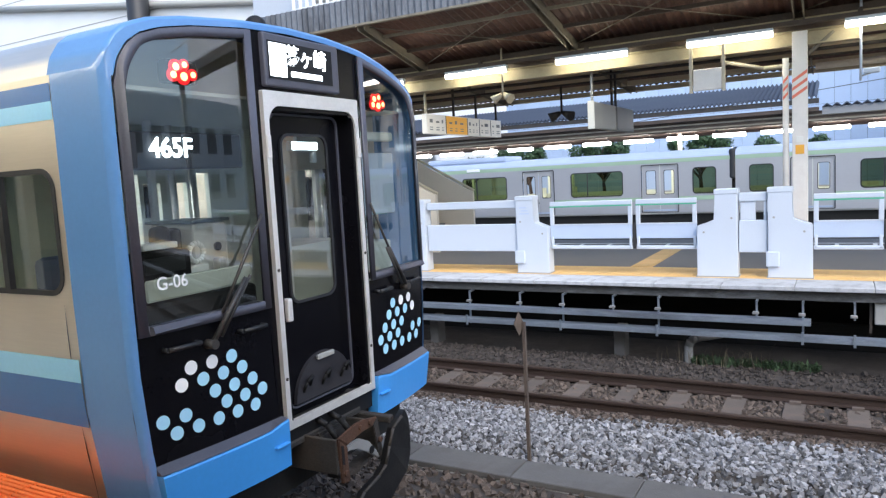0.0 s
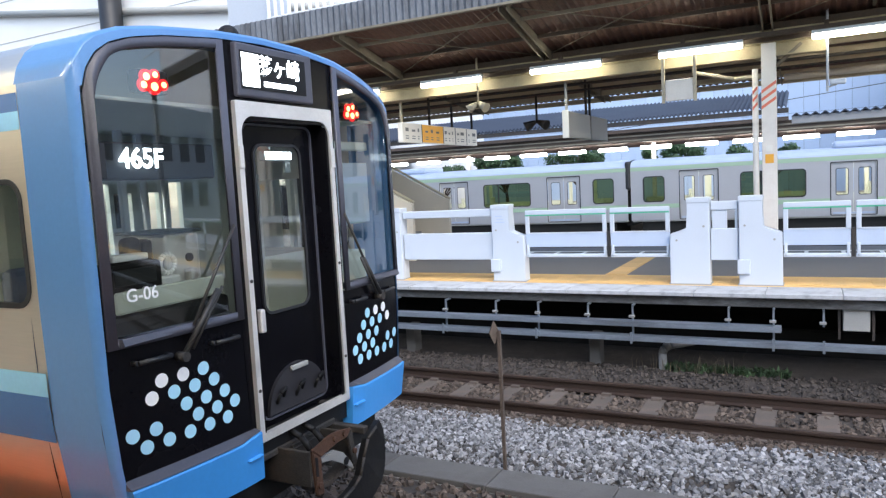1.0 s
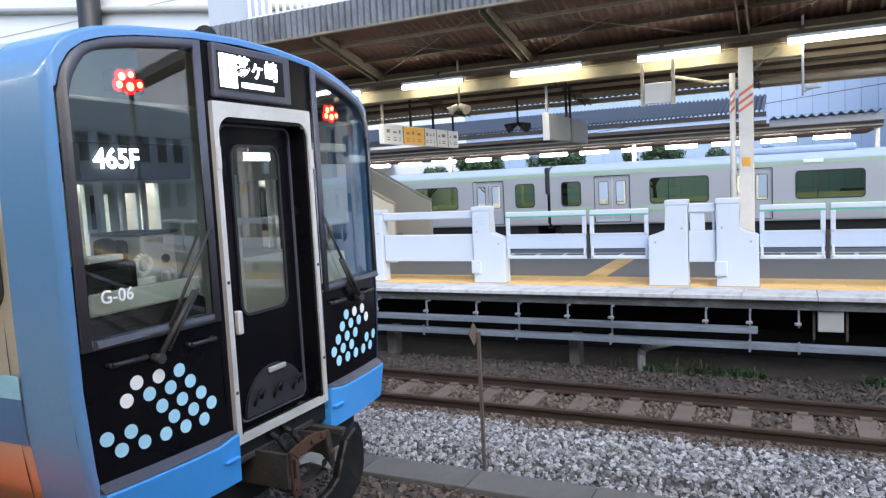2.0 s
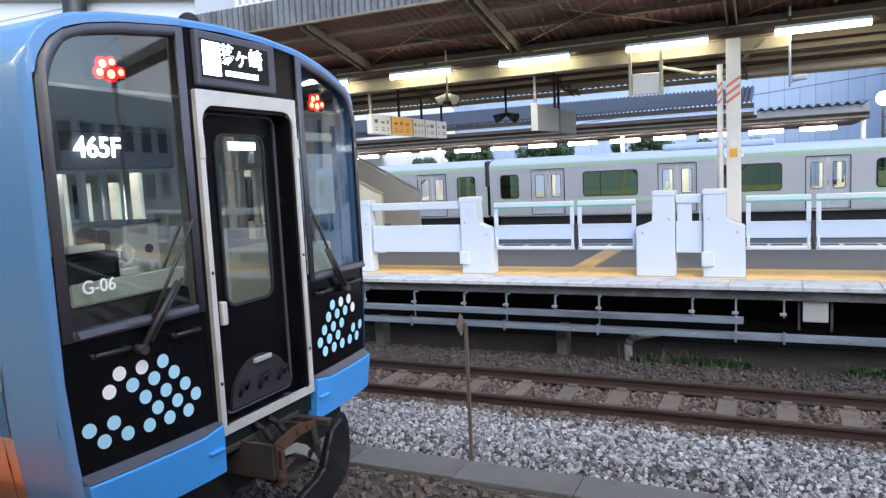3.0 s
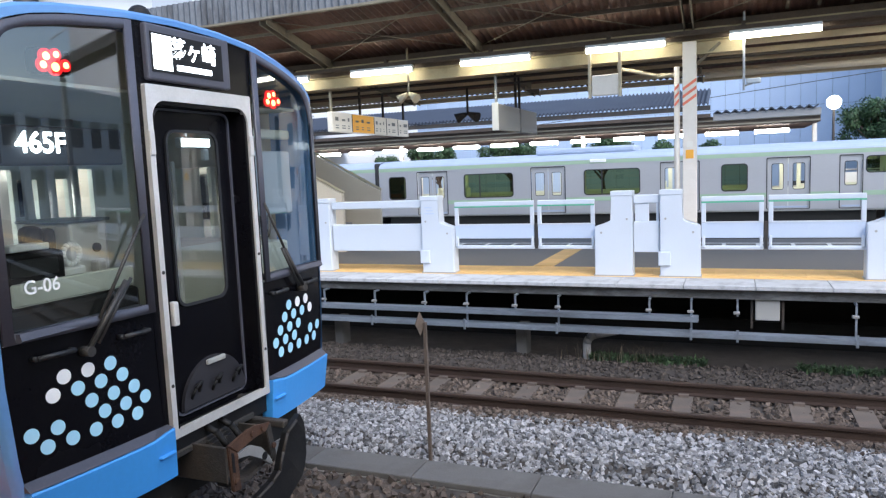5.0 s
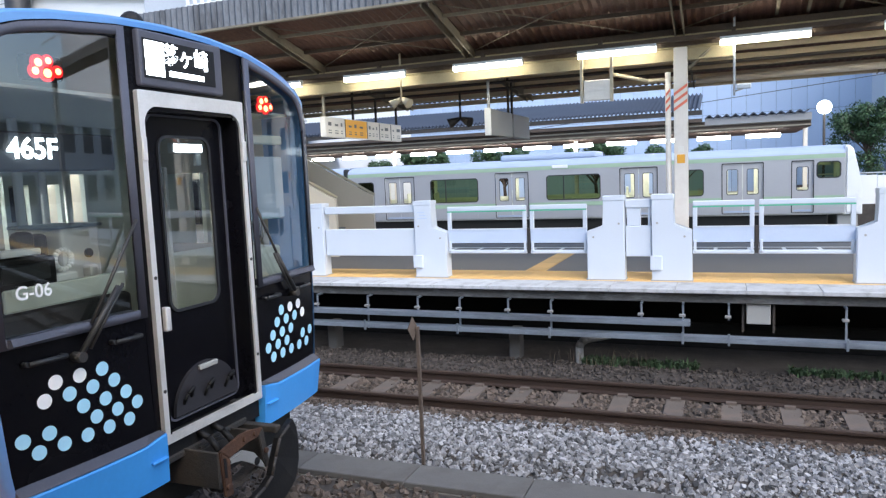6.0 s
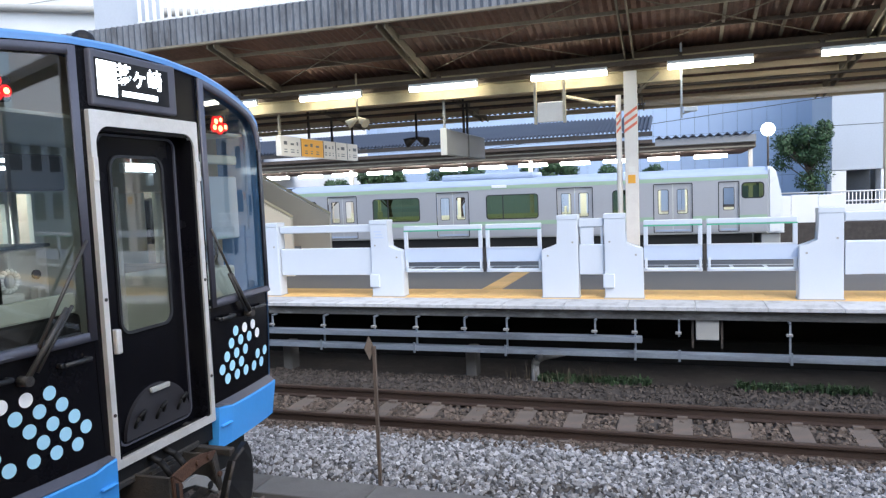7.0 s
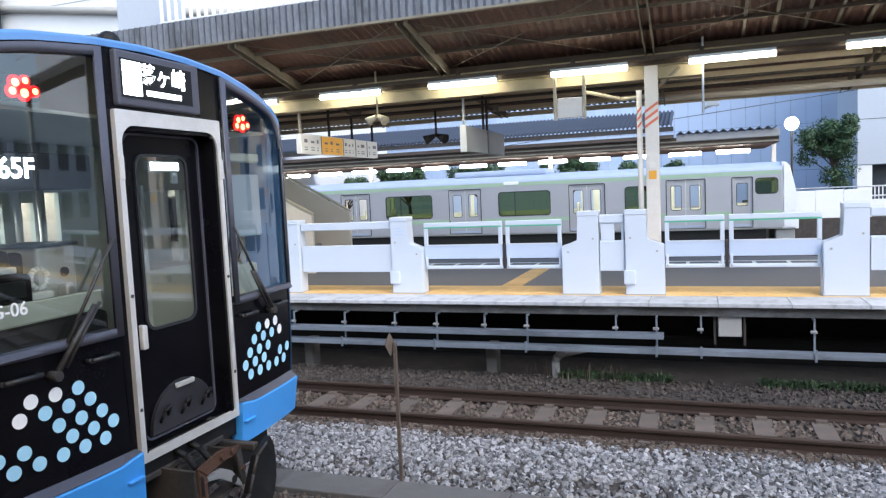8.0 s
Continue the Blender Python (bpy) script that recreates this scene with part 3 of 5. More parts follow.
def fence(x0, x1, split):
    for a, b in ((x0, split - 0.03), (split + 0.03, x1)):
        f = thing("platform_fence", "white framed platform fence with a pale blue infill", "fence", "platform fences", (0, GY + 0.08, PZ))
        part("top_rail", bbox(a, b, 0, 0.06, 1.09, 1.165, 0.012, 2), GATE, f)
        part("stripe", box(bmesh.new(), a, b, -0.003, 0.0, 1.072, 1.092), GREENLINE, f, "thin green stripe under the top rail")
        part("bottom_rail", bbox(a, b, 0, 0.06, 0.40, 0.455, 0.012, 2), GATE, f)
        part("infill", bbox(a, b, 0.015, 0.045, 0.565, 0.79, 0.004, 1), FENCEPANEL, f)
        part("infill_trim", box(bmesh.new(), a, b, 0.01, 0.05, 0.78, 0.80), GATE, f)
        for u in ((a, a + 0.06), (b - 0.06, b)):
            part("stile", bbox(u[0], u[1], 0.0, 0.055, 0.79, 1.09, 0.008, 2), GATE, f)
            part("stile", bbox(u[0] + 0.01, u[1] - 0.01, 0.0, 0.05, 0.41, 0.60, 0.008, 2), GATE, f)
    part("middle_post", bbox(split - 0.022, split + 0.022, 0.0, 0.06, 0.41, 0.80, 0.004, 1), IRON, f, "dark steel post between two fences")


fence(-4.04, -1.76, -2.68)
fence(-0.23, 1.84, 0.62)
fence(5.8, 9.2, 7.5)
fence(-10.3, -6.94, -8.3)

# ---------------------------------------------------------------- canopy over that platform
BY = 12.22                    # line of the beam and pillars
def pillar(x):
    p = thing("canopy_pillar", "off-white square steel pillar with red warning stripes", "pillar", "canopy pillars", (x, BY, PZ))
    part("shaft", bbox(-0.105, 0.105, -0.10, 0.10, 0, 3.55, 0.012, 2), PILLARWHITE, p)
    part("downpipe", tube(bmesh.new(), (-0.195, -0.03, 0), (-0.195, -0.03, 3.18), 0.045, 14), PILLARWHITE, p, "off-white rainwater pipe beside the pillar")
    part("base_plate", bbox(-0.16, 0.16, -0.15, 0.15, 0, 0.02, 0.004, 1), PILLARWHITE, p)
    for k in range(3):
        z = 2.55 + 0.12 * k
        bm = prism(bmesh.new(), [(-0.103, z), (-0.103, z + 0.05), (0.103, z + 0.19), (0.103, z + 0.14)], "y", -0.103, -0.1)
        part("stripe", bm, WARN, p, "slanted red warning stripe")
        bm = prism(bmesh.new(), [(-0.23, z), (-0.23, z + 0.05), (-0.16, z + 0.13), (-0.16, z + 0.08)], "y", -0.078, -0.074)
        part("stripe", bm, WARN, p, "slanted red warning stripe")
    part("plate", bbox(-0.06, 0.06, -0.106, -0.10, 1.72, 1.86, 0.003, 1), SIGNORANGE, p, "small amber notice plate")
    part("plate", bbox(-0.045, 0.045, -0.106, -0.10, 1.90, 1.99, 0.003, 1), SIGNWHITE, p, "small white notice plate")
    bm = bmesh.new()
    pipe(bm, [(-0.10, 0, 3.07), (-0.50, 0, 3.07), (-1.10, 0, 3.24), (-1.10, 0, 3.50)], 0.03, 8)
    part("conduit", bm, CREAM, p)
    bm = bmesh.new()
    tube(bm, (0.10, 0, 3.20), (0.45, 0, 3.50), 0.03, 8)
    part("brace", bm, ROOFBEAM, p)
    return p


pillar(-0.45)
for x in (-10.9, 4.4):
    pillar(x)

beam = bmesh.new()
prism(beam, [(BY - 0.09, 4.40), (BY + 0.09, 4.40), (BY + 0.09, 4.42), (BY + 0.012, 4.42), (BY + 0.012, 4.60), (BY + 0.09, 4.60), (BY + 0.09, 4.62), (BY - 0.09, 4.62), (BY - 0.09, 4.60), (BY - 0.012, 4.60), (BY - 0.012, 4.42), (BY - 0.09, 4.42)], "x", -60, 0.35)
structure("canopy_beam", beam, BEAMPAINT, "long cream steel beam along the canopy")
bm = bmesh.new()
prism(bm, [(BY - 0.14, 4.622), (BY + 0.14, 4.622), (BY + 0.2, 4.88), (BY - 0.2, 4.88)], "x", -60, 4.9)
structure("canopy_gutter", bm, SOOT)
structure("lighting_channel", bbox(-60, 4.9, 11.85, 12.0, 4.67, 4.73), SOOT)
for x in range(-20, 5, 2):
    structure("channel_bracket", bbox(x + 0.3, x + 0.36, 11.9, 12.1, 4.73, 4.80), SOOT)
bm = bmesh.new()
pipe(bm, [(-60, 12.0, 4.76), (4.9, 12.0, 4.76)], 0.02, 8)
structure("lighting_conduit", bm, BEAMPAINT)
# ribbed roof: two wings rising from the middle valley
def wing(name, y0, z0, y1, z1, x0, x1, pitch=0.13, amp=0.02):
    xs = np.arange(x0, x1 + 1e-6, pitch / 2)
    vs, fs = [], []
    for i, x in enumerate(xs):
        d = amp * (1 if i % 2 else -1)
        vs += [(float(x), y0, z0 + d), (float(x), y1, z1 + d), (float(x), y0, z0 + d + 0.012), (float(x), y1, z1 + d + 0.012)]
    for i in range(len(xs) - 1):
        a, b = 4 * i, 4 * i + 4
        fs += [(a, a + 1, b + 1, b), (a + 2, b + 2, b + 3, a + 3), (a + 1, a + 3, b + 3, b + 1), (a, b, b + 2, a + 2)]
    me = bpy.data.meshes.new(name)
    me.from_pydata(vs, [], fs)
    me.materials.append(ROOFUNDER)
    return tagged(new(name, me), "brown corrugated roof sheeting of the platform canopy", "", "", "structure")


wing("canopy_roof_near", 9.98, 5.42, BY, 4.90, -60, 4.9)
wing("canopy_roof_far", BY, 4.90, 16.2, 4.50, -60, 4.9)
# corrugated fascia along the track side
xs = np.arange(-60, 4.9, 0.03)
vs, fs = [], []
for i, x in enumerate(xs):
    d = 0.022 * math.sin(i * 2 * math.pi / 4.0)
    vs += [(float(x), 9.95 + d, 5.33), (float(x), 9.95 + d, 5.76), (float(x), 9.965 + d, 5.33), (float(x), 9.965 + d, 5.76)]
for i in range(len(xs) - 1):
    a, b = 4 * i, 4 * i + 4
    fs += [(a, b, b + 1, a + 1), (a + 2, a + 3, b + 3, b + 2), (a + 1, b + 1, b + 3, a + 3), (a, a + 2, b + 2, b)]
me = bpy.data.meshes.new("canopy_fascia")
me.from_pydata(vs, [], fs)
me.materials.append(FASCIA)
tagged(new("canopy_fascia", me), "weathered grey corrugated fascia along the canopy edge", "", "", "structure")
structure("fascia_angle", bbox(-60, 4.9, 9.91, 10.0, 5.295, 5.33), ROOFBEAM)
structure("canopy_purlin", bbox(-60, 4.9, 10.53, 10.57, 5.17, 5.22), ROOFBEAM)
structure("canopy_purlin", bbox(-60, 4.9, 11.3, 11.36, 5.02, 5.08), SOOT)
for z, y in ((4.70, 12.75), (4.64, 13.3), (4.57, 13.9), (4.50, 14.6), (4.43, 15.3), (4.36, 16.0)):
    structure("canopy_purlin", bbox(-60, 4.9, y - 0.04, y + 0.04, z, z + 0.10), CREAM)
bm = bmesh.new()
tube(bm, (-0.3, 14.5, 4.325), (4.9, 14.5, 4.325), 0.06, 12)
structure("canopy_conduit", bm, PILLARWHITE, "long cream conduit under the canopy")
bm = bmesh.new()
pipe(bm, [(-60, 12.9, 4.42), (4.9, 12.9, 4.42)], 0.025, 8)
pipe(bm, [(-60, 13.5, 4.38), (4.9, 13.5, 4.38)], 0.02, 8)
structure("canopy_cables", bm, IRON)


def rafter(x):
    r = thing("canopy_rafter", "sooty olive steel rafter of the platform canopy", "rafter", "canopy rafters", (x, 0, 0))
    for y0, z0, y1, z1 in ((10.0, 5.36, BY - 0.1, 4.88), (16.1, 4.47, BY + 0.1, 4.86)):
        bm = bmesh.new()
        for u in (-0.075, 0.055):
            prism(bm, [(y0, z0 - 0.13), (y0, z0), (y1, z1), (y1, z1 - 0.16)], "x", u, u + 0.02)
        part("flange", bm, ROOFBEAM, r)
    return r


for x in (-20.8, -17.3, -13.9, -10.4, -6.91, -3.92, -0.45, 3.0, 4.78):
    rafter(x)
# thin wind bracing under the near wing
for x in (-6.9, -3.9, -0.45):
    bm = bmesh.new()
    tube(bm, (x, 10.1, 5.30), (x + 2.9, 12.0, 4.86), 0.008, 6)
    tube(bm, (x + 2.9, 10.1, 5.30), (x, 12.0, 4.86), 0.008, 6)
    solid("wind_brace", bm, ROOFBEAM, "thin crossed steel tie rods under the roof", "tie rod", "wind braces")
for x in np.arange(0.9, 4.8, 0.42):
    solid("roof_batten", bbox(float(x), float(x) + 0.045, 10.1, 12.0, -0.02, 0.02), ROOFBEAM, "slim brown roof batten under the sheeting", "batten", "roof battens").matrix_world = pose(0, 10.1, 5.34, -12.6) @ Matrix.Translation((0, -10.1, 0))


def tube_light(x, y, z, mat=None, group="platform lights", length=1.25, r=0.045, stem=0.0):
    t = thing("tube_light", "lit fluorescent tube light hung under the canopy", "light", group, (x, y, z))
    part("housing", bbox(0, length, -0.05, 0.06, 0.035, 0.085, 0.008, 1), GATE, t)
    for u in (0.15, length - 0.17) if stem else ():
        part("stem", box(bmesh.new(), u, u + 0.02, 0.0, 0.02, 0.08, stem), GREYBOX, t)
    part("tube", tube(bmesh.new(), (0.01, 0, 0), (length - 0.01, 0, 0), r, 12), mat or TUBE, t, "glowing white tube")
    for u in (0.0, length - 0.02):
        part("socket", bbox(u, u + 0.02, -0.03, 0.03, -0.04, 0.05), GATE, t)
    return t


first = tube_light(-2.04, 11.92, 4.585)
for k in range(-9, 3):
    if k: copy_thing(first, pose(-2.04 + 2.175 * k, 11.92, 4.585))

# hung signs, camera box, loudspeaker
sg = thing("hanging_sign", "long white and amber direction sign hung across the platform", "sign", "", (-7.15, 12.33, 3.604))
part("panel", bbox(-0.06, 0.06, 0, 3.56, 0, 0.39, 0.01, 1), SIGNLIT, sg)
part("amber_field", box(bmesh.new(), 0.06, 0.064, 0.81, 1.75, 0.013, 0.377), AMBERLIT, sg, "amber exit field of the sign")
for y in (0.78, 1.76, 2.36, 2.96):
    part("divider", box(bmesh.new(), 0.06, 0.066, y, y + 0.02, 0.01, 0.38), SIGNDARK, sg)
for k, (y0, y1) in enumerate(((0.10, 0.22), (0.36, 0.52), (0.60, 0.72), (0.93, 1.05), (1.18, 1.30), (1.42, 1.62), (1.84, 1.92), (2.02, 2.12), (2.20, 2.30), (2.46, 2.54), (2.64, 2.84), (3.06, 3.18), (3.28, 3.46))):
    for z0, z1 in ((0.07, 0.09), (0.12, 0.135), (0.22, 0.29)):
        part("print_bar", box(bmesh.new(), 0.066, 0.069, y0, y1 - 0.03 * (k % 3), z0, z1 - 0.03 * (k % 2) * (z1 > 0.2)), BOARDGREY, sg)
part("hanger", box(bmesh.new(), -0.02, 0.02, 0.05, 0.10, 0.39, 1.26), CREAM, sg, "cream steel hanger")
for y in (1.24, 2.32, 3.40):
    part("hanger", box(bmesh.new(), -0.02, 0.02, y, y + 0.045, 0.39, 1.02), IRON, sg, "dark steel hanger")
bd = thing("hanging_board", "grey back-to-back display board hung across the platform", "display board", "", (-3.746, 12.35, 3.437))
part("case", bbox(-0.05, 0.05, 0.0, 1.42, 0.0, 0.47, 0.015, 2), GREYBOX, bd)
part("case", bbox(-0.05, 0.05, 1.52, 2.75, 0.0, 0.47, 0.015, 2), BOARDGREY, bd)
part("end_cap", bbox(-0.06, 0.06, -0.03, 0.0, -0.01, 0.48, 0.008, 1), SIGNWHITE, bd)
part("link", box(bmesh.new(), -0.03, 0.03, 1.42, 1.52, 0.38, 0.44), IRON, bd)
for y, h in ((0.04, 1.28), (1.3, 1.16), (1.56, 1.14)):
    part("hanger", box(bmesh.new(), -0.02, 0.02, y, y + 0.045, 0.47, h), GREYBOX if y < 1 else IRON, bd)
cb = thing("light_box", "cream framed panel box hung below the beam", "panel box", "", (-1.97, 11.95, 3.86))
part("panel", bbox(0.02, 0.45, -0.03, 0.06, 0, 0.33, 0.01, 1), PILLARWHITE, cb)
for u in (-0.035, 0.45):
    part("arm", box(bmesh.new(), u, u + 0.045, -0.05, 0.02, -0.03, 0.82), CREAM, cb)
for x in (-5.25, -9.6):
    sp = thing("loudspeaker", "cream horn loudspeaker on a short drop pipe", "loudspeaker", "loudspeakers", (x, 11.95, 4.08))
    part("drop_pipe", tube(bmesh.new(), (0, 0, 0.05), (0, 0, 0.92), 0.02, 8), CREAM, sp)
    part("horn", tube(bmesh.new(), (-0.02, 0, 0.08), (-0.18, -0.06, -0.03), 0.035, 14, 0.09), CREAM, sp)
    part("horn", tube(bmesh.new(), (0.02, 0, 0.08), (0.18, -0.06, -0.03), 0.035, 14, 0.09), CREAM, sp)
sp = thing("loudspeaker", "dark horn loudspeaker pair under the far roof wing", "loudspeaker", "loudspeakers", (-5.05, 14.5, 3.86))
part("drop_pipe", tube(bmesh.new(), (0, 0, 0.05), (0, 0, 0.62), 0.025, 8), IRON, sp)
part("horn", tube(bmesh.new(), (-0.02, 0, 0.08), (-0.24, -0.06, -0.02), 0.04, 14, 0.11), IRON, sp)
part("horn", tube(bmesh.new(), (0.02, 0, 0.08), (0.24, -0.06, -0.02), 0.04, 14, 0.11), IRON, sp)
cc = thing("camera_pole", "white drop pole with a small surveillance camera", "camera", "", (0.34, 11.98, 3.78))
part("pole", tube(bmesh.new(), (0, 0, 0), (0, 0, 1.22), 0.018, 8), GATE, cc)
part("body", bbox(0.03, 0.24, -0.05, 0.05, 0.09, 0.17, 0.02, 2), GATE, cc)
part("bracket", tube(bmesh.new(), (0.0, 0, 0.06), (0.12, 0, 0.09), 0.012, 8), GREYBOX, cc)

# stair flight with solid beige sides on the far half of the platform
st = thing("stair", "beige panelled stair flight rising from the platform", "stairs", "", (0, 0, PZ))
for y in (13.6, 15.4):
    bm = prism(bmesh.new(), [(-7.7, 0.0), (-7.7, 1.27), (-7.9, 1.36), (-14.5, 4.9), (-14.5, 3.4), (-8.6, 0.0)], "y", y, y + 0.08)
    part("side_panel", bm, BEIGE, st)
    bm = bmesh.new()
    tube(bm, (-7.68, y + 0.04, 1.30), (-14.5, y + 0.04, 4.95), 0.03, 8)
    part("handrail", bm, CREAM, st)
for k in range(18):
    part("step", box(bmesh.new(), -8.2 - 0.32 * k, -7.86 - 0.32 * k, 13.68, 15.4, 0.175 * k, 0.175 * (k + 1)), CONCRETE, st)

# ---------------------------------------------------------------- the blue-nosed train
XN, W = -3.0, 1.48            # nose and half width


def nose_x(u):
    a = min(abs(u), W)
    x = XN - 0.09 * (min(a, 1.42) / 1.41) ** 2.5
    if a > 1.42:
        x -= 0.06 - math.sqrt(max(0.06 ** 2 - (a - 1.42) ** 2, 0))
    return x


def half(z):
    """Half width at a height: the side draws in below the waist."""
    return W - 0.09 * max(0.0, min(1.0, (1.78 - z) / 0.83)) ** 1.6


def crown(u):
    return float(np.interp(u, (-1.48, -1.455, -1.40, -1.33, -1.2, -1.0, -0.6, -0.2, 0.2, 0.6, 0.9, 1.1, 1.25, 1.35, 1.42, 1.46, 1.48),
                           (3.37, 3.46, 3.545, 3.60, 3.645, 3.68, 3.72, 3.735, 3.725, 3.69, 3.63, 3.58, 3.53, 3.485, 3.43, 3.37, 3.30)))


def on_face(u, z, d=0.0):
    return Vector((nose_x(u) + d, YC + u * half(z) / W, z))


train = thing("commuter_train", "blue-nosed stainless commuter train standing with lit red tail lamps", "train", "")
BOT = 0.93
mask_top = lambda u: crown(u * 1.035) - 0.05
UM = 1.442                    # edge of the black panel
us_all = samples(-W, W, (-UM, UM, -1.42, 1.42), 0.06, 6, 0.07)

# blue rim round the black panel
def rim(u):
    if abs(u) < UM: return [(mask_top(u), crown(u) - 0.02)]
    return [(BOT, crown(u) - 0.02)]


part("nose_rim", columns(bmesh.new(), us_all, rim, on_face, 6), BLUE, train, "glossy blue rim round the black nose")

# roof and sides
def shell(bm, x0, x1, us):
    rows = []
    for x in (x0, x1):
        rows.append([bm.verts.new((x if x != "n" else nose_x(u) - 0.035, YC + u, crown(u))) for u in us])
    for i in range(len(us) - 1):
        f = bm.faces.new((rows[0][i], rows[0][i + 1], rows[1][i + 1], rows[1][i])); f.smooth = True


bm = bmesh.new()
shell(bm, "n", -3.56, us_all)
lo = [bm.verts.new((nose_x(u), YC + u, crown(u) - 0.02)) for u in us_all]
mid = [bm.verts.new((nose_x(u) - 0.008, YC + u, crown(u) - 0.006)) for u in us_all]
hi = [bm.verts.new((nose_x(u) - 0.035, YC + u, crown(u))) for u in us_all]
for i in range(len(us_all) - 1):
    for p, q in ((lo, mid), (mid, hi)):
        f = bm.faces.new((p[i], p[i + 1], q[i + 1], q[i])); f.smooth = True
part("nose_roof", bm, BLUE, train)
bm = bmesh.new()
shell(bm, -3.56, -23.0, us_all)
part("roof", bm, STEEL, train, "plain stainless roof")

side_end = nose_x(W)
zs_side = [BOT + (3.25 - BOT) * k / 24 for k in range(25)]


def side_wall(name, x0, x1, z0, z1, mat, s, holes=(), label="", lift=0.0):
    """A stretch of the body side with rounded openings, following the side's curve."""
    us = samples(x0, x1, [h[0] for h in holes] + [h[1] for h in holes], 0.09, 6, 0.5)
    bm = columns(bmesh.new(), us, lambda u: cut((z0, z1), [iv for h in holes for iv in rr_hole(u, *h)]), lambda u, z: Vector((u, YC + s * (half(z) + lift), z)), 4)
    ob = part(name, bm, mat, train, label)
    return ob


for s in (-1, 1):
    top = crown(s * W)
    side_wall("nose_side", -3.54, side_end, BOT, top, BLUE, s)
    win = [(-4.85, -3.62, 2.22, 2.86, 0.09)] + [(-7.4 - 4.8 * k, -6.5 - 4.8 * k, 1.15, 2.95, 0.08) for k in range(3)] + [(-10.6 - 4.8 * k, -8.4 - 4.8 * k, 2.0, 2.87, 0.09) for k in range(3)]
    side_wall("side_panel", -23.0, -3.54, BOT, top, STEEL, s, win)
    side_wall("light_band", -23.0, -3.542, 1.71, 1.84, SKYBLUE, s, [h for h in win if h[2] < 1.8], "light blue band", 0.003)
    side_wall("blue_band", -23.0, -3.542, 1.45, 1.71, DARKBLUE, s, [h for h in win if h[2] < 1.8], "deep blue band", 0.003)
    side_wall("upper_band", -23.0, -3.542, 3.14, 3.235, SKYBLUE, s, (), "light blue band under the roof", 0.003)
    side_wall("upper_blue_band", -23.0, -3.542, 3.235, min(top, 3.33), DARKBLUE, s, (), "deep blue band under the roof", 0.003)
    for h in win:
        x0, x1, z0, z1, r = h
        w = part("side_window", bmesh.new(), GLASSSIDE, train, "greenish tinted side window")
        me = w.data
        loop = rounded(x0, x1, z0, z1, r)
        me.from_pydata([(u, YC + s * (half(max(v, 1.8)) - 0.012), v) for u, v in loop], [], [list(range(len(loop)))])
        w.visible_shadow = False
        face_out(w, (0, s, 0))
        fr = bmesh.new()
        ring(fr, rounded(x0 - 0.03, x1 + 0.03, z0 - 0.03, z1 + 0.03, r + 0.03), loop, lambda u, v, d, s=s: Vector((u, YC + s * (half(v) - 0.012 + d), v)), 0.018)
        part("window_frame", fr, DARKGREY, w)
        if x1 - x0 > 1.1 and z0 > 1.5:
            m = x0 + 0.62 * (x1 - x0)
            part("mullion", bbox(m - 0.025, m + 0.025, YC + s * W - 0.03, YC + s * W + 0.004, z0, z1), DARKGREY, w)

# black panel with its openings
WIN = (0.545, 1.436, 1.978)     # inner edge, outer edge, sill of each windscreen


def screen_top(u):
    return mask_top(u) - 0.01


def pane(u, inset=0.0):
    a = abs(u)
    i, o, z0 = WIN[0] + inset, WIN[1] - inset, WIN[2] + inset
    if not i < a < o: return []
    top, e = screen_top(u) - inset, o - a
    rad = 0.03 if inset == 0 else 0.16
    if e < rad: top -= rad - math.sqrt(max(rad ** 2 - (rad - e) ** 2, 0))
    return [(z0, top)]


DOORW = (0.445, 1.21, 3.25)
LED = (-0.42, 0.270, 3.375, 3.632)


def mask_spans(u):
    holes = list(pane(u))
    if abs(u) < DOORW[0]: holes.append((DOORW[1], DOORW[2]))
    if LED[0] < u < LED[1]: holes.append((LED[2], LED[3]))
    lo = 1.225 + 0.0 * abs(u)
    return cut((lo, mask_top(u)), holes)


us_mask = samples(-UM, UM, (-WIN[1], -WIN[0], -DOORW[0], DOORW[0], WIN[0], WIN[1], LED[0], LED[1]), 0.1, 6, 0.07)
part("black_panel", columns(bmesh.new(), us_mask, mask_spans, lambda u, z: on_face(u, z, -0.012), 3), MASK, train, "gloss black front panel, lightly dusty")

for s in (-1, 1):
    us = samples(WIN[0], WIN[1], (WIN[0], WIN[0] + 0.052, WIN[1] - 0.052, WIN[1]), 0.22, 10, 0.08)
    us = [s * u for u in us] if s > 0 else [-u for u in us][::-1]
    ws = part("windscreen", columns(bmesh.new(), us, lambda u: pane(u), lambda u, z: on_face(u, z, -0.022), 2), GLASSFRONT, train, "curved windscreen pane mirroring canopy and sky")
    ws.visible_shadow = False
    face_out(ws, (1, 0, 0))
    fr = bmesh.new()
    columns(fr, us, lambda u: cut(pane(u)[0] if pane(u) else (0, 0), pane(u, 0.052)), lambda u, z: on_face(u, z, 0.0), 1)
    fob = part("gasket", fr, RUBBER, ws, "grey-violet window surround")
    sd = fob.modifiers.new("thick", "SOLIDIFY"); sd.thickness, sd.offset = 0.018, -1
    # sill bead
    part("sill", prism(bmesh.new(), [(nose_x(1.0) - 0.005, 1.985), (nose_x(1.0) + 0.012, 1.995), (nose_x(1.0) - 0.002, 2.03), (nose_x(1.0) - 0.05, 2.03), (nose_x(1.0) - 0.05, 1.985)], "y", YC + min(s * 0.60, s * 1.38), YC + max(s * 0.60, s * 1.38)), RUBBER, ws)

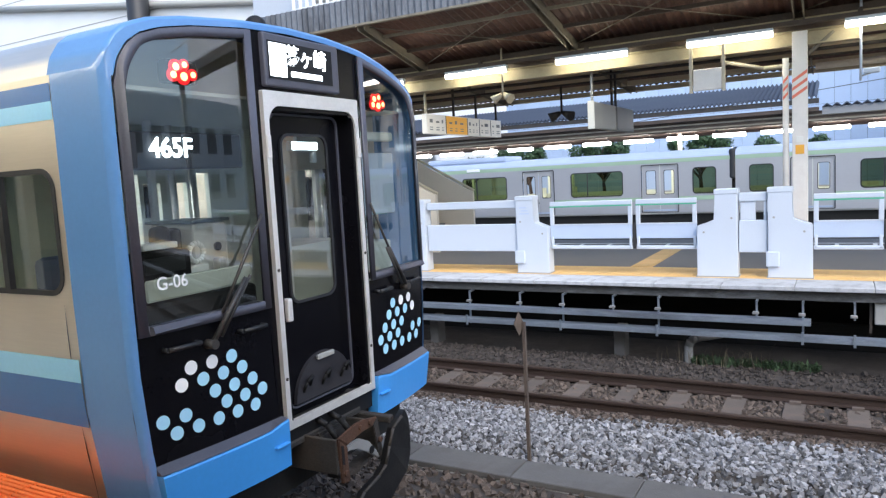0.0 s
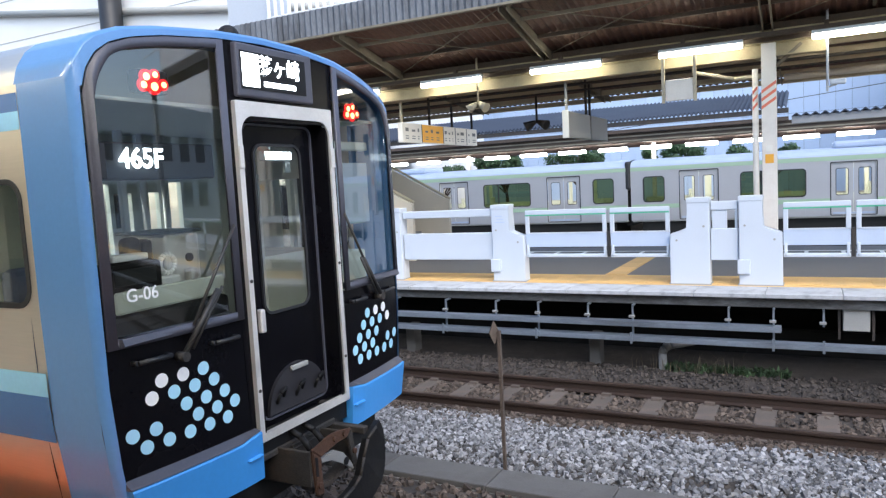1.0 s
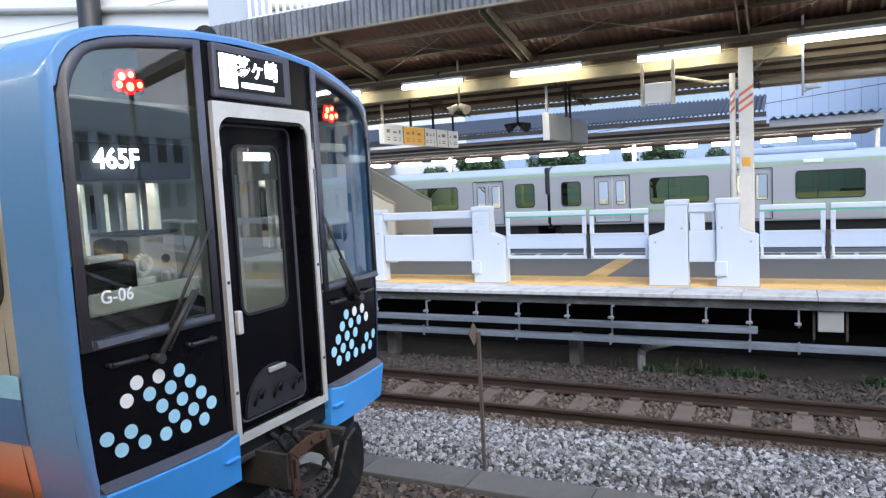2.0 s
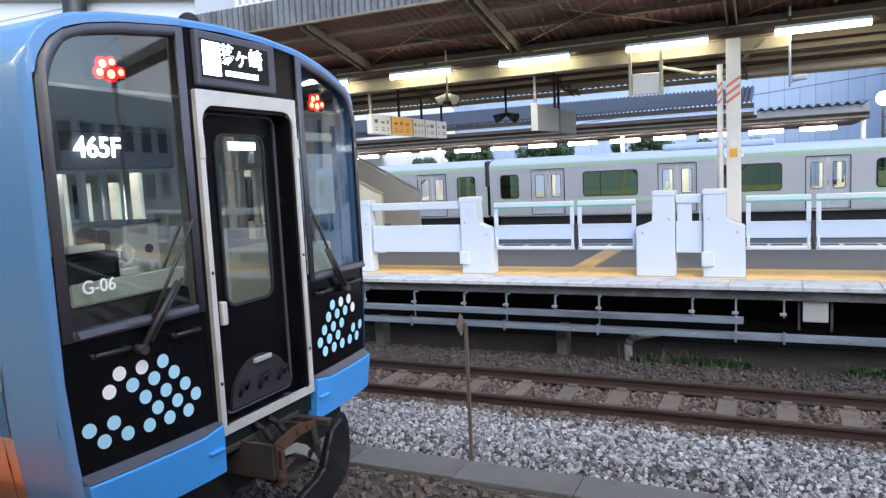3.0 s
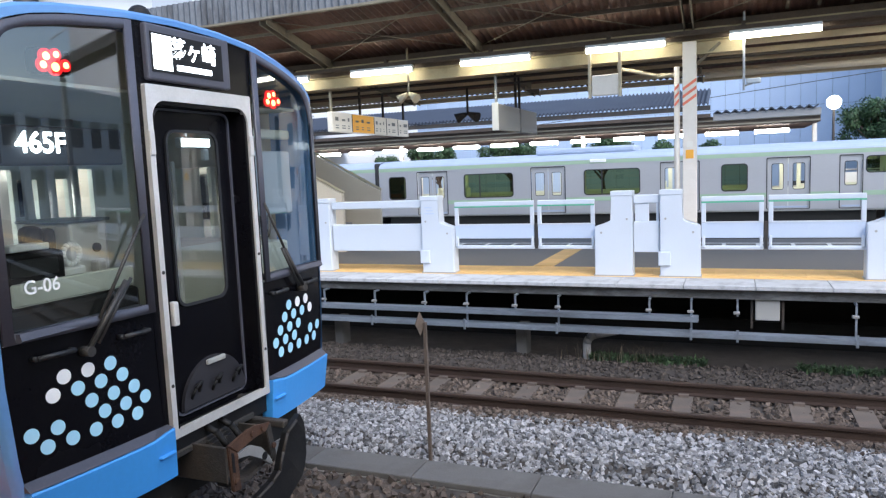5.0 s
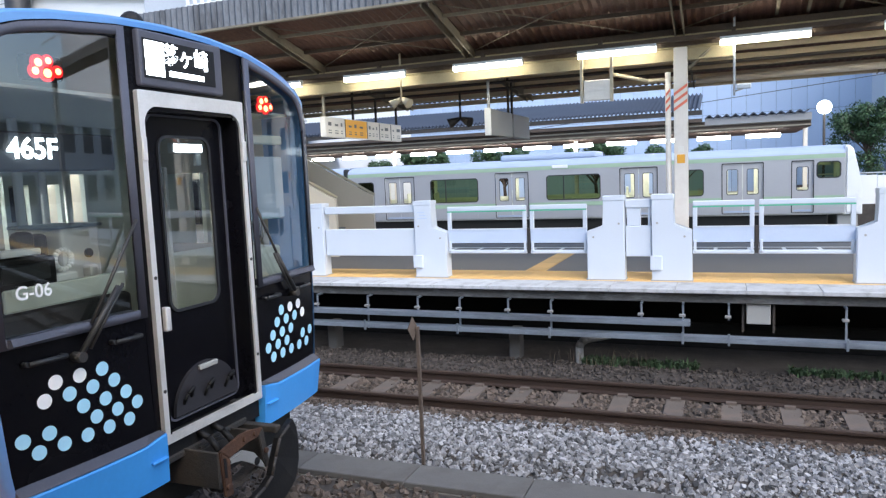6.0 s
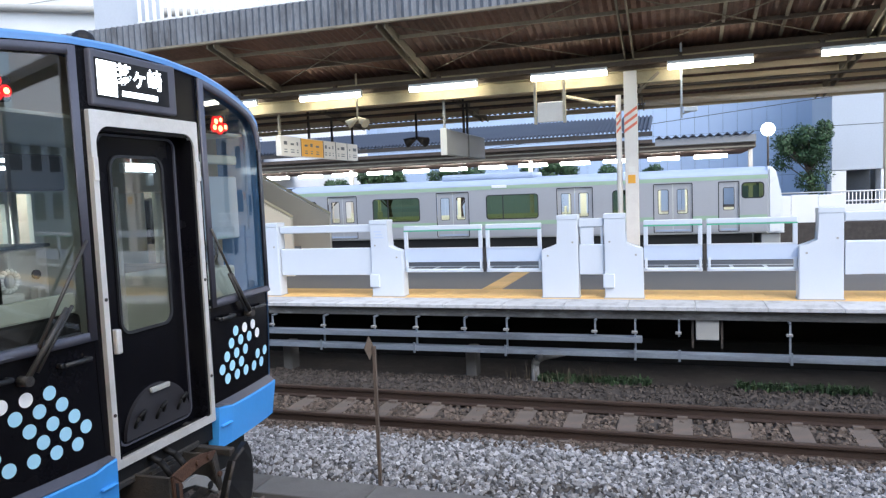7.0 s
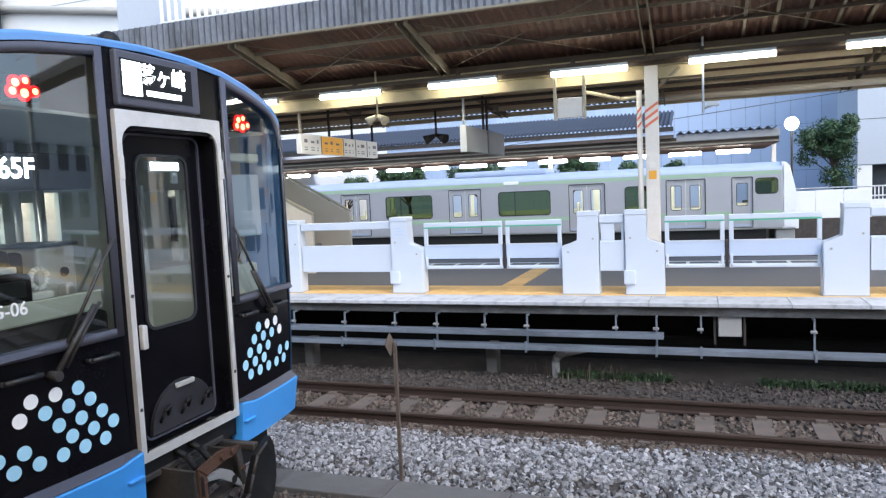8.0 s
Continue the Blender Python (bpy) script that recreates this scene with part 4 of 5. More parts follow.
# gangway door in its bright frame
door = part("front_door", bmesh.new(), MASK, train, "recessed black emergency door")
bm = columns(bmesh.new(), samples(-0.46, 0.46, (-0.225, 0.228), 0.07, 6, 0.2), lambda u: cut((1.19, 3.28), rr_hole(u, -0.225, 0.228, 1.95, 3.05, 0.07)), lambda u, z: Vector((XN - 0.11, YC + u, z)))
bm.to_mesh(door.data); bm.free()
for s in (-1, 1):
    part("jamb", box(bmesh.new(), XN - 0.12, XN, YC + s * 0.44 - 0.02, YC + s * 0.44 + 0.02, 1.2, 3.26), MASK, door)
part("lintel", box(bmesh.new(), XN - 0.12, XN, YC - 0.4, YC + 0.4, 3.20, 3.25), MASK, door)
dg = part("door_glass", bmesh.new(), GLASSFRONT, door, "clear door window")
lp = rounded(-0.225, 0.228, 1.95, 3.05, 0.07)
dg.data.from_pydata([(XN - 0.108, YC + u, v) for u, v in lp], [], [list(range(len(lp)))])
dg.visible_shadow = False
face_out(dg, (1, 0, 0))
fr = bmesh.new()
ring(fr, rounded(-0.243, 0.246, 1.932, 3.068, 0.088), lp, lambda u, v, d: Vector((XN - 0.11 + d, YC + u, v)), 0.014)
part("glass_frame", fr, DARKGREY, door)
fr = bmesh.new()
ring(fr, rounded(-0.335, 0.375, 1.235, 3.195, 0.07), rounded(-0.322, 0.362, 1.248, 3.182, 0.06), lambda u, v, d: Vector((XN - 0.112 + d, YC + u, v)), 0.016)
part("leaf_edge", fr, RUBBER, door, "grey rubber edge of the door leaf")
part("handle", bbox(XN - 0.02, XN + 0.03, YC - 0.42, YC - 0.375, 1.86, 2.01, 0.01, 2), BRIGHT, door, "chrome door handle")
bm = bmesh.new()
arc = [(0.03 + 0.31 * math.cos(radians(a)), 1.262 + 0.30 * math.sin(radians(a))) for a in range(0, 181, 10)]
prism(bm, [(u, v) for u, v in arc], "x", XN - 0.11, XN - 0.085)
for v in bm.verts: v.co.y += YC
part("step_flap", bm, FLAP, door, "folded half-round dark step flap")
part("flap_grip", bbox(XN - 0.085, XN - 0.06, YC - 0.055, YC + 0.125, 1.515, 1.55, 0.006, 1), GREYBOX, door)
for u in (-0.17, 0.03, 0.24):
    bm = bmesh.new()
    pipe(bm, [(XN - 0.085, YC + u - 0.035, 1.33), (XN - 0.05, YC + u - 0.03, 1.40), (XN - 0.05, YC + u + 0.03, 1.43), (XN - 0.085, YC + u + 0.035, 1.36)], 0.011, 8)
    part("hinge", bm, BLACK, door)
n_out = rounded(-0.488, 0.488, 1.165, 3.315, 0.012, 8)
n_in = rounded(-0.447, 0.447, 1.0, 3.225, 0.11, 8)[:18] + rounded(-0.447, 0.447, 1.215, 3.0, 0.012, 8)[18:]
fr = bmesh.new()
ring(fr, n_out, n_in, lambda u, v, d: Vector((XN - 0.02 + d, YC + u, v)), 0.034)
part("door_surround", fr, BRIGHT, train, "bright aluminium door surround")
for s in (-1, 1):
    part("latch_plate", bbox(XN + 0.014, XN + 0.024, YC + s * 0.467 - 0.02, YC + s * 0.47 + 0.02, 2.90, 3.04, 0.003, 1), BRIGHT, train)
    for z in (1.5, 2.2, 2.97):
        part("screw", tube(bmesh.new(), (XN + 0.012, YC + s * 0.467, z), (XN + 0.019, YC + s * 0.467, z), 0.011, 10), IRON, train)

# destination display above the door
dd = part("destination_display", bbox(XN - 0.03, XN + 0.02, YC - 0.455, YC + 0.285, 3.340, 3.668, 0.012, 2), RUBBER, train, "grey framed destination display")
part("screen", box(bmesh.new(), XN + 0.02, XN + 0.024, YC - 0.425, YC + 0.205, 3.390, 3.620), BLACK, dd)
part("service_field", box(bmesh.new(), XN + 0.024, XN + 0.027, YC - 0.412, YC - 0.262, 3.405, 3.607), LEDWHITE, dd, "glowing white service-type field")
lettering("茅ヶ崎", 0.138, LEDWHITE, Matrix.Translation((XN + 0.027, YC - 0.065, 3.535)) @ pose(0, 0, 0, 90, 0, 90), "destination", dd, label="glowing white destination lettering", bold=0.0015)
part("romaji_bar", box(bmesh.new(), XN + 0.024, XN + 0.027, YC - 0.22, YC + 0.09, 3.415, 3.447), LEDWHITE, dd)

# dots of pale blue and white film
DOTS = [(-3.5, 4, 1), (-2.5, 4, 1), (-1.5, 4, 0), (-4, 3, 1), (-3, 3, 0), (-2, 3, 0), (-1, 3, 0), (-2.5, 2, 0), (-1.5, 2, 0), (-0.5, 2, 0), (-2, 1, 0), (-1, 1, 0), (0, 1, 0), (-4, 1, 0), (-5, 1, 0), (-3.5, 0, 0), (-2.5, 0, 0), (-1.5, 0, 0), (-0.5, 0, 0), (-4.5, 0, 0)]
for s in (-1, 1):
    for a, k, w in DOTS:
        u, z = s * (0.659 - 0.1385 * a), 1.412 + 0.083 * k + (0.006 if k > 2 else 0)
        bm = bmesh.new()
        vs = [bm.verts.new(on_face(u + 0.040 * math.cos(2 * math.pi * i / 20), z + 0.040 * math.sin(2 * math.pi * i / 20), -0.008)) for i in range(20)]
        bm.faces.new(vs)
        part("dot", bm, WHITEDOT if w else CYANDOT, train, "round white film dot" if w else "round pale blue film dot")

# blue apron below the black panel
for s in (-1, 1):
    bm = bmesh.new()
    prof = []
    for u in np.linspace(0.52, 1.45, 12):
        prof.append(float(u))
    rows, ledge = [], []
    for u in prof:
        out = float(np.interp(u, (0.5, 0.7, 1.45), (0.045, 0.055, 0.055)))
        x = nose_x(s * u)
        ztop = float(np.interp(u, (0.5, 0.57, 0.70, 1.45), (1.255, 1.250, 1.226, 1.222)))
        yt, yb = YC + s * u * half(1.2) / W, YC + s * u * half(0.95) / W
        rows.append([bm.verts.new(c) for c in ((x - 0.06, yt, ztop - 0.01), (x + out - 0.006, yt, ztop), (x + out, yt, ztop - 0.010), (x + out - 0.02, yb, 0.945), (x - 0.06, yb, 0.935))])
        ledge.append((x, yt, ztop, out))
    for i in range(len(rows) - 1):
        for k in range(4):
            bm.faces.new((rows[i][k], rows[i + 1][k], rows[i + 1][k + 1], rows[i][k + 1]))
    bm.faces.new(rows[0]); bm.faces.new(rows[-1][::-1])
    part("apron", bm, APRON, train, "bright blue apron under the nose")
    bm = bmesh.new()
    strips = [[bm.verts.new(c) for c in ((x - 0.02, y, 1.268), (x - 0.010, y, 1.268), (x + o - 0.010, y, z + 0.004), (x - 0.02, y, z - 0.002))] for x, y, z, o in ledge]
    for p, q in zip(strips, strips[1:]):
        for k in range(4):
            bm.faces.new((p[k], q[k], q[(k + 1) % 4], p[(k + 1) % 4]))
    bm.faces.new(strips[0]); bm.faces.new(strips[-1][::-1])
    # Grey colour stands in for sky mirrored on the black ledge.
    part("ledge", bm, RUBBER, train, "black sloped ledge above the apron, greyed for reflected sky")
    part("apron_step", bbox(XN + 0.01, XN + 0.055, YC + min(s * 0.515, s * 0.64), YC + max(s * 0.515, s * 0.64), 1.10, 1.118, 0.006, 1), APRON, train)
part("floor_edge", box(bmesh.new(), XN - 0.5, XN - 0.03, YC - 0.5, YC + 0.5, 1.02, 1.18), BLACK, train)

# wipers and grab bars
def wiper(s):
    w = part("wiper", bmesh.new(), WIPER, train, "dull grey windscreen wiper")
    bm = bmesh.new()
    b = on_face(s * 1.03, 1.87, 0.045)
    a = on_face(s * 0.765, 2.20, 0.05)
    pipe(bm, [b, a], 0.016, 8)
    pipe(bm, [b + Vector((0, -s * 0.065, 0.02)), a + Vector((0, -s * 0.035, 0.01))], 0.010, 8)
    bm.to_mesh(w.data); bm.free()
    bm = bmesh.new()
    pipe(bm, [on_face(s * 0.93, 2.02, 0.022), on_face(s * 0.575, 2.56, 0.022)], 0.010, 8)
    part("blade", bm, WIPER, w)
    part("pivot", tube(bmesh.new(), b + Vector((-0.05, 0, -0.01)), b + Vector((0.02, 0, -0.01)), 0.028, 14), IRON, w)


wiper(-1); wiper(1)
for s in (-1, 1):
    for u0, u1 in ((1.10, 1.30), (0.62, 0.80)):
        bm = bmesh.new()
        a, b = on_face(s * u0, 1.885, 0.035), on_face(s * u1, 1.885, 0.035)
        pipe(bm, [a + Vector((-0.045, 0, 0)), a, b, b + Vector((-0.045, 0, 0))], 0.014, 8)
        part("grab_bar", bm, DARKGREY, train)

# tail lamps behind the windscreen top
for s in (-1, 1):
    c = on_face(-0.995 if s < 0 else 0.885, 3.388 if s < 0 else 3.340, -0.05)
    tl = part("tail_lamp", bbox(c.x - 0.08, c.x, c.y - 0.11, c.y + 0.11, c.z - 0.07, c.z + 0.06, 0.02, 2), BLACK, train, "cluster of glowing red tail lamps")
    for dy, dz, r in ((-0.055, 0.015, 0.026), (0.005, 0.03, 0.021), (-0.075, -0.03, 0.024), (-0.005, -0.035, 0.029), (0.06, -0.02, 0.021)):
        # Red lens drawn oversize to stand in for the bloom round each bulb.
        lens = part("lens", tube(bmesh.new(), (c.x, c.y + dy, c.z + dz), (c.x + 0.012, c.y + dy, c.z + dz), r * 1.55, 16), LEDRED, tl, "red lamp lens, widened to show its bloom")
        part("bulb", tube(bmesh.new(), (c.x + 0.012, c.y + dy, c.z + dz), (c.x + 0.016, c.y + dy, c.z + dz), r * 0.8, 14), LEDCORE, lens, "glowing orange bulb")

# running number display and set number on the near pane
rb = part("number_display", bbox(XN - 0.22, XN - 0.10, YC - 1.37, YC - 0.58, 2.85, 3.05, 0.01, 1), DARKGREY, train, "dark number display box in the cab")
lettering("465F", 0.148, LEDWHITE, Matrix.Translation((XN - 0.098, YC - 1.108, 2.960)) @ pose(0, 0, 0, 90, 0, 90), "number", rb, label="glowing white number", bold=0.003)
lettering("G-06", 0.098, WHITEDOT, Matrix.Translation(on_face(-1.205, 2.238, -0.012)) @ pose(0, 0, 0, 90, 0, 87), "set_number", train, label="white set number on the pane", bold=0.001)

# cab interior
cab = part("cab_floor", box(bmesh.new(), -23, XN - 0.16, YC - 1.36, YC + 1.36, 1.10, 1.18), DARKGREY, train)
part("cab_ceiling", box(bmesh.new(), -23, XN - 0.2, YC - 1.36, YC + 1.36, 3.28, 3.30), CABWALL, train)
bm = bmesh.new()
for y0, y1, z0, z1 in ((-1.40, -0.07, 1.18, 3.28), (-0.07, 0.06, 1.18, 2.15), (-0.07, 0.06, 2.88, 3.28), (0.06, 0.10, 1.18, 3.28), (0.10, 0.27, 1.18, 2.0), (0.10, 0.27, 2.80, 3.28), (0.27, 0.43, 1.18, 3.28), (0.43, 0.55, 1.18, 2.2), (0.43, 0.55, 2.80, 3.28), (0.55, 0.63, 1.18, 3.28), (0.63, 0.80, 1.18, 2.0), (0.63, 0.80, 2.88, 3.28), (0.80, 1.40, 1.18, 3.28)):
    box(bm, -4.95, -4.90, YC + y0, YC + y1, z0, z1)
part("cab_bulkhead", bm, CABWALL, train, "pale grey-green cab bulkhead with windows")
for u in (-0.62, 0.36, 0.58):
    part("stanchion", tube(bmesh.new(), (-4.85, YC + u, 1.18), (-4.85, YC + u, 3.28), 0.03, 10), BRIGHT, train)
desk = part("desk", bbox(-3.62, -3.14, YC - 1.36, YC - 0.50, 1.18, 2.13, 0.03, 2), DARKGREY, train, "dark driving desk")
part("desk_front", bbox(-3.145, -3.13, YC - 1.33, YC - 0.55, 2.14, 2.26, 0.01, 1), CABWALL, desk, "pale desk edge")
part("hood", bbox(-3.36, -3.20, YC - 1.33, YC - 0.95, 2.13, 2.40, 0.02, 2), BLACK, desk)
part("screen", bbox(-3.198, -3.19, YC - 1.28, YC - 1.0, 2.28, 2.37, 0.006, 1), DARKGREY, desk)
part("timetable", bbox(-3.34, -3.22, YC - 1.25, YC - 1.02, 2.41, 2.445, 0.006, 1), WHITEDOT, desk, "white timetable holder")
bm = bmesh.new()
for k in range(16):
    a0, a1 = 2 * math.pi * k / 16, 2 * math.pi * (k + 1) / 16
    tube(bm, (-3.26, YC - 0.86 + 0.055 * math.cos(a0), 2.36 + 0.055 * math.sin(a0)), (-3.26, YC - 0.86 + 0.055 * math.cos(a1), 2.36 + 0.055 * math.sin(a1)), 0.016, 8)
part("mirror_ring", bm, WHITEDOT, desk)
part("radio", bbox(-3.30, -3.22, YC - 0.98, YC - 0.80, 2.24, 2.29, 0.01, 1), WHITEDOT, desk)
part("lever", bbox(-3.40, -3.33, YC - 0.62, YC - 0.55, 2.13, 2.30, 0.02, 2), BRIGHT, desk)
part("equipment_box", bbox(-3.85, -3.45, YC - 0.70, YC - 0.42, 1.18, 2.52, 0.02, 2), WHITEPAINT, train, "white equipment cabinet in the cab")
part("equipment_lid", bbox(-3.88, -3.44, YC - 0.72, YC - 0.40, 2.52, 2.54, 0.006, 1), GALV, train)
part("button", tube(bmesh.new(), (-3.45, YC - 0.52, 2.36), (-3.435, YC - 0.52, 2.36), 0.028, 14), BLACK, train)
part("seat_headrest", bbox(-3.62, -3.52, YC - 0.92, YC - 0.80, 2.28, 2.52, 0.04, 3), DARKGREY, train)
part("seat_headrest", bbox(-3.62, -3.52, YC - 0.79, YC - 0.72, 2.32, 2.50, 0.03, 3), DARKGREY, train)
part("blind_box", bbox(-3.30, -3.22, YC + 0.55, YC + 1.30, 3.05, 3.12, 0.01, 1), CABWALL, train)
part("door_post", bbox(-4.6, -4.55, YC - 0.10, YC - 0.04, 1.18, 3.28, 0.01, 1), WHITEPAINT, train)
# Glowing bar added for a reflection in the door glass; not a known lamp.
lamp = part("cab_lamp", bbox(-3.76, -3.70, 4.32, 4.65, 2.995, 3.075, 0.01, 1), WHITEPAINT, train, "glowing T shape standing in for a reflection in the door glass")
part("tube", box(bmesh.new(), -3.70, -3.695, 4.33, 4.64, 3.005, 3.065), LEDWHITE, lamp)
part("stem", box(bmesh.new(), -3.74, -3.72, 4.40, 4.42, 3.075, 3.285), WHITEPAINT, lamp)
part("drop", bbox(-3.75, -3.71, 4.585, 4.645, 2.90, 2.995, 0.008, 1), WHITEPAINT, lamp)
# White paint stands in for light coming through the saloon doorway gap.
part("door_edge", bbox(-3.74, -3.70, 4.21, 4.245, 1.18, 2.89, 0.006, 1), WHITEPAINT, train, "white strip standing in for the bright saloon doorway gap")
part("notice", bbox(-4.885, -4.88, YC + 0.05, YC + 0.22, 2.30, 2.52, 0.002, 1), WHITEDOT, train)
part("shelf_box", bbox(-4.88, -4.60, YC - 0.02, YC + 0.28, 2.05, 2.28, 0.02, 2), FENCEPANEL, train)
part("cabinet", bbox(-3.9, -3.3, YC + 0.50, YC + 1.30, 1.18, 2.22, 0.02, 2), CABWALL, train)
part("driver_seat", bbox(-4.35, -3.95, YC - 1.15, YC - 0.70, 1.55, 1.70, 0.05, 2), SEATRED, train)
part("seat_back", bbox(-4.45, -4.33, YC - 1.15, YC - 0.70, 1.65, 2.35, 0.05, 2), SEATRED, train)
part("sun_visor", bbox(-3.24, -3.22, YC + 0.62, YC + 1.28, 2.45, 2.95, 0.01, 1), FENCEPANEL, train)
for x in (-6.5, -9.5, -12.5):
    part("saloon_light", box(bmesh.new(), x - 1.1, x + 1.1, YC - 0.6, YC - 0.45, 3.24, 3.27), INTERIOR, train, "lit saloon ceiling light")
for s in (-1, 1):
    part("bench", bbox(-22, -8, YC + s * 1.36 - (0.45 if s > 0 else 0), YC + s * 1.36 + (0.45 if s < 0 else 0), 1.55, 1.65, 0.03, 1), SEATRED, train)
part("rear_wall", box(bmesh.new(), -23.0, -22.95, YC - 1.4, YC + 1.4, 1.1, 3.3), CABWALL, train)

# roof horn
bm = bmesh.new()
bmesh.ops.create_uvsphere(bm, u_segments=16, v_segments=10, radius=0.075, matrix=Matrix.Translation((-3.36, YC - 0.10, 3.80)))
tube(bm, (-3.36, YC - 0.10, 3.70), (-3.36, YC - 0.10, 3.80), 0.075, 16)
part("roof_horn", bm, BLACK, train, "black dome on the roof edge")

# coupler, snow deflector, bogie and skirt
def yz_plate(poly, x0, x1, bevel=0.0):
    bm = prism(bmesh.new(), [(YC + u, v) for u, v in poly], "x", x0, x1)
    if bevel: bmesh.ops.bevel(bm, geom=bm.edges[:], offset=bevel, segments=2, affect="EDGES")
    return bm


cp = part("coupler", yz_plate([(-0.20, 0.86), (-0.09, 0.80), (0.10, 0.86), (0.12, 1.00), (0.06, 1.04), (-0.20, 1.04)], XN - 0.75, XN + 0.02, 0.02), IRON, train, "rusty tight-lock coupler with an open front frame")
part("cheek", yz_plate([(-0.30, 1.075), (-0.275, 0.77), (-0.20, 0.76), (-0.225, 0.93), (-0.21, 1.0)], XN + 0.235, XN + 0.26, 0.005), RUST, cp)
# Black plate laid on for the dark inside of an uncut slot.
part("slot", yz_plate([(-0.278, 0.90), (-0.252, 0.89), (-0.255, 1.02), (-0.282, 1.03)], XN + 0.258, XN + 0.263), BLACK, cp)
part("top_bar", yz_plate([(-0.30, 1.08), (-0.21, 1.003), (-0.10, 1.03), (-0.02, 1.045), (0.085, 1.035), (0.144, 1.085), (0.0, 1.112), (-0.10, 1.118)], XN + 0.238, XN + 0.258, 0.005), RUST, cp)
part("cheek", yz_plate([(0.144, 1.083), (0.09, 1.04), (0.145, 0.80), (0.195, 0.79)], XN + 0.235, XN + 0.26, 0.005), IRON, cp)
part("web", bbox(XN - 0.35, XN + 0.237, YC - 0.305, YC - 0.285, 0.83, 1.07, 0.006, 1), IRON, cp)
part("web", bbox(XN - 0.1, XN + 0.237, YC + 0.15, YC + 0.168, 0.84, 1.05, 0.006, 1), IRON, cp)
part("guide_arm", yz_plate([(-0.215, 0.998), (-0.06, 0.998), (0.05, 0.94), (0.165, 0.805), (0.155, 0.775), (0.02, 0.875), (-0.08, 0.945), (-0.20, 0.955)], XN + 0.22, XN + 0.25, 0.008), BOARDGREY, cp, "worn bare steel guide arm")
# Black disc laid on for the dark inside of a hole in the arm.
part("socket", tube(bmesh.new(), (XN + 0.245, YC + 0.065, 0.875), (XN + 0.254, YC + 0.065, 0.875), 0.028, 14), BLACK, cp)
for u, v in ((-0.06, 1.075), (0.05, 1.075), (-0.25, 0.83), (0.15, 0.92)):
    part("bolt", tube(bmesh.new(), (XN + 0.255, YC + u, v), (XN + 0.275, YC + u, v), 0.02, 8), RUST, cp)
part("lower_bar", yz_plate([(-0.25, 0.78), (-0.05, 0.74), (0.15, 0.79), (0.15, 0.815), (-0.05, 0.77), (-0.25, 0.81)], XN + 0.10, XN + 0.20, 0.006), IRON, cp)
for u in (-0.16, -0.02):
    bm = bmesh.new()
    pipe(bm, [(XN - 0.05, YC + u, 1.14), (XN + 0.06, YC + u, 1.10), (XN + 0.14, YC + u * 1.05, 1.02), (XN + 0.16, YC + u, 0.92)], 0.022, 10)
    part("hose", bm, BLACK, cp)
part("yoke", bbox(XN - 0.25, XN - 0.02, YC - 0.46, YC + 0.34, 1.02, 1.07, 0.012, 1), IRON, cp)
for u in (-0.42, 0.30):
    part("bracket", bbox(XN - 0.2, XN - 0.05, YC + u - 0.03, YC + u + 0.03, 1.05, 1.20, 0.01, 1), IRON, cp)
# bowed black plate beside the coupler, with a thin iron-grey rim
outline = [(0.40, 1.05), (0.47, 0.96), (0.49, 0.86), (0.48, 0.72), (0.43, 0.65), (0.37, 0.60), (0.155, 0.50), (-0.05, 0.44), (-0.28, 0.44), (-0.25, 0.62), (-0.18, 0.67), (0.0, 0.71), (0.088, 0.755), (0.143, 0.87), (0.205, 0.98), (0.32, 1.03)]
bm = bmesh.new()
fr_v = [bm.verts.new((-2.68 - 0.5 * max(0.0, u - 0.3) ** 1.5, YC + u + 0.03, v)) for u, v in outline]
bk_v = [bm.verts.new((-2.74 - 0.5 * max(0.0, u - 0.3) ** 1.5, YC + u + 0.05, v - 0.01)) for u, v in outline]
n_o = len(outline)
for i in range(n_o): bm.faces.new((fr_v[i], fr_v[(i + 1) % n_o], bk_v[(i + 1) % n_o], bk_v[i]))
bmesh.ops.triangle_fill(bm, edges=[e for e in bm.edges if e.verts[0] in fr_v and e.verts[1] in fr_v], use_beauty=True)
bmesh.ops.triangle_fill(bm, edges=[e for e in bm.edges if e.verts[0] in bk_v and e.verts[1] in bk_v], use_beauty=True)
hz = part("deflector", bm, BLACK, train, "black bowed deflector plate beside the coupler")
bm = bmesh.new()
pipe(bm, [(-2.675, YC + u + 0.03, v) for u, v in outline[9:16]], 0.011, 8)
part("edge_rim", bm, IRON, hz)
part("bolt", tube(bmesh.new(), (-2.73, YC + 0.30, 0.72), (-2.70, YC + 0.30, 0.72), 0.018, 10), GREYBOX, hz)
part("stay", bbox(-3.2, -2.75, YC + 0.30, YC + 0.36, 0.98, 1.03, 0.006, 1), IRON, hz)
part("underframe", box(bmesh.new(), -23, XN - 0.25, YC - 1.2, YC + 1.2, 0.62, 1.10), FARDARK, train)
for x in (-4.6, -6.7):
    wset = part("wheelset", bmesh.new(), IRON, train)
    bm = bmesh.new()
    for s in (-1, 1):
        tube(bm, (x, YC + s * 0.50, 0.43), (x, YC + s * 0.63, 0.43), 0.43, 32)
    tube(bm, (x, YC - 0.6, 0.43), (x, YC + 0.6, 0.43), 0.08, 12)
    bm.to_mesh(wset.data); bm.free()
part("bogie_frame", bbox(-7.3, -4.0, YC - 0.95, YC + 0.95, 0.45, 0.70, 0.05, 2), IRON, train)

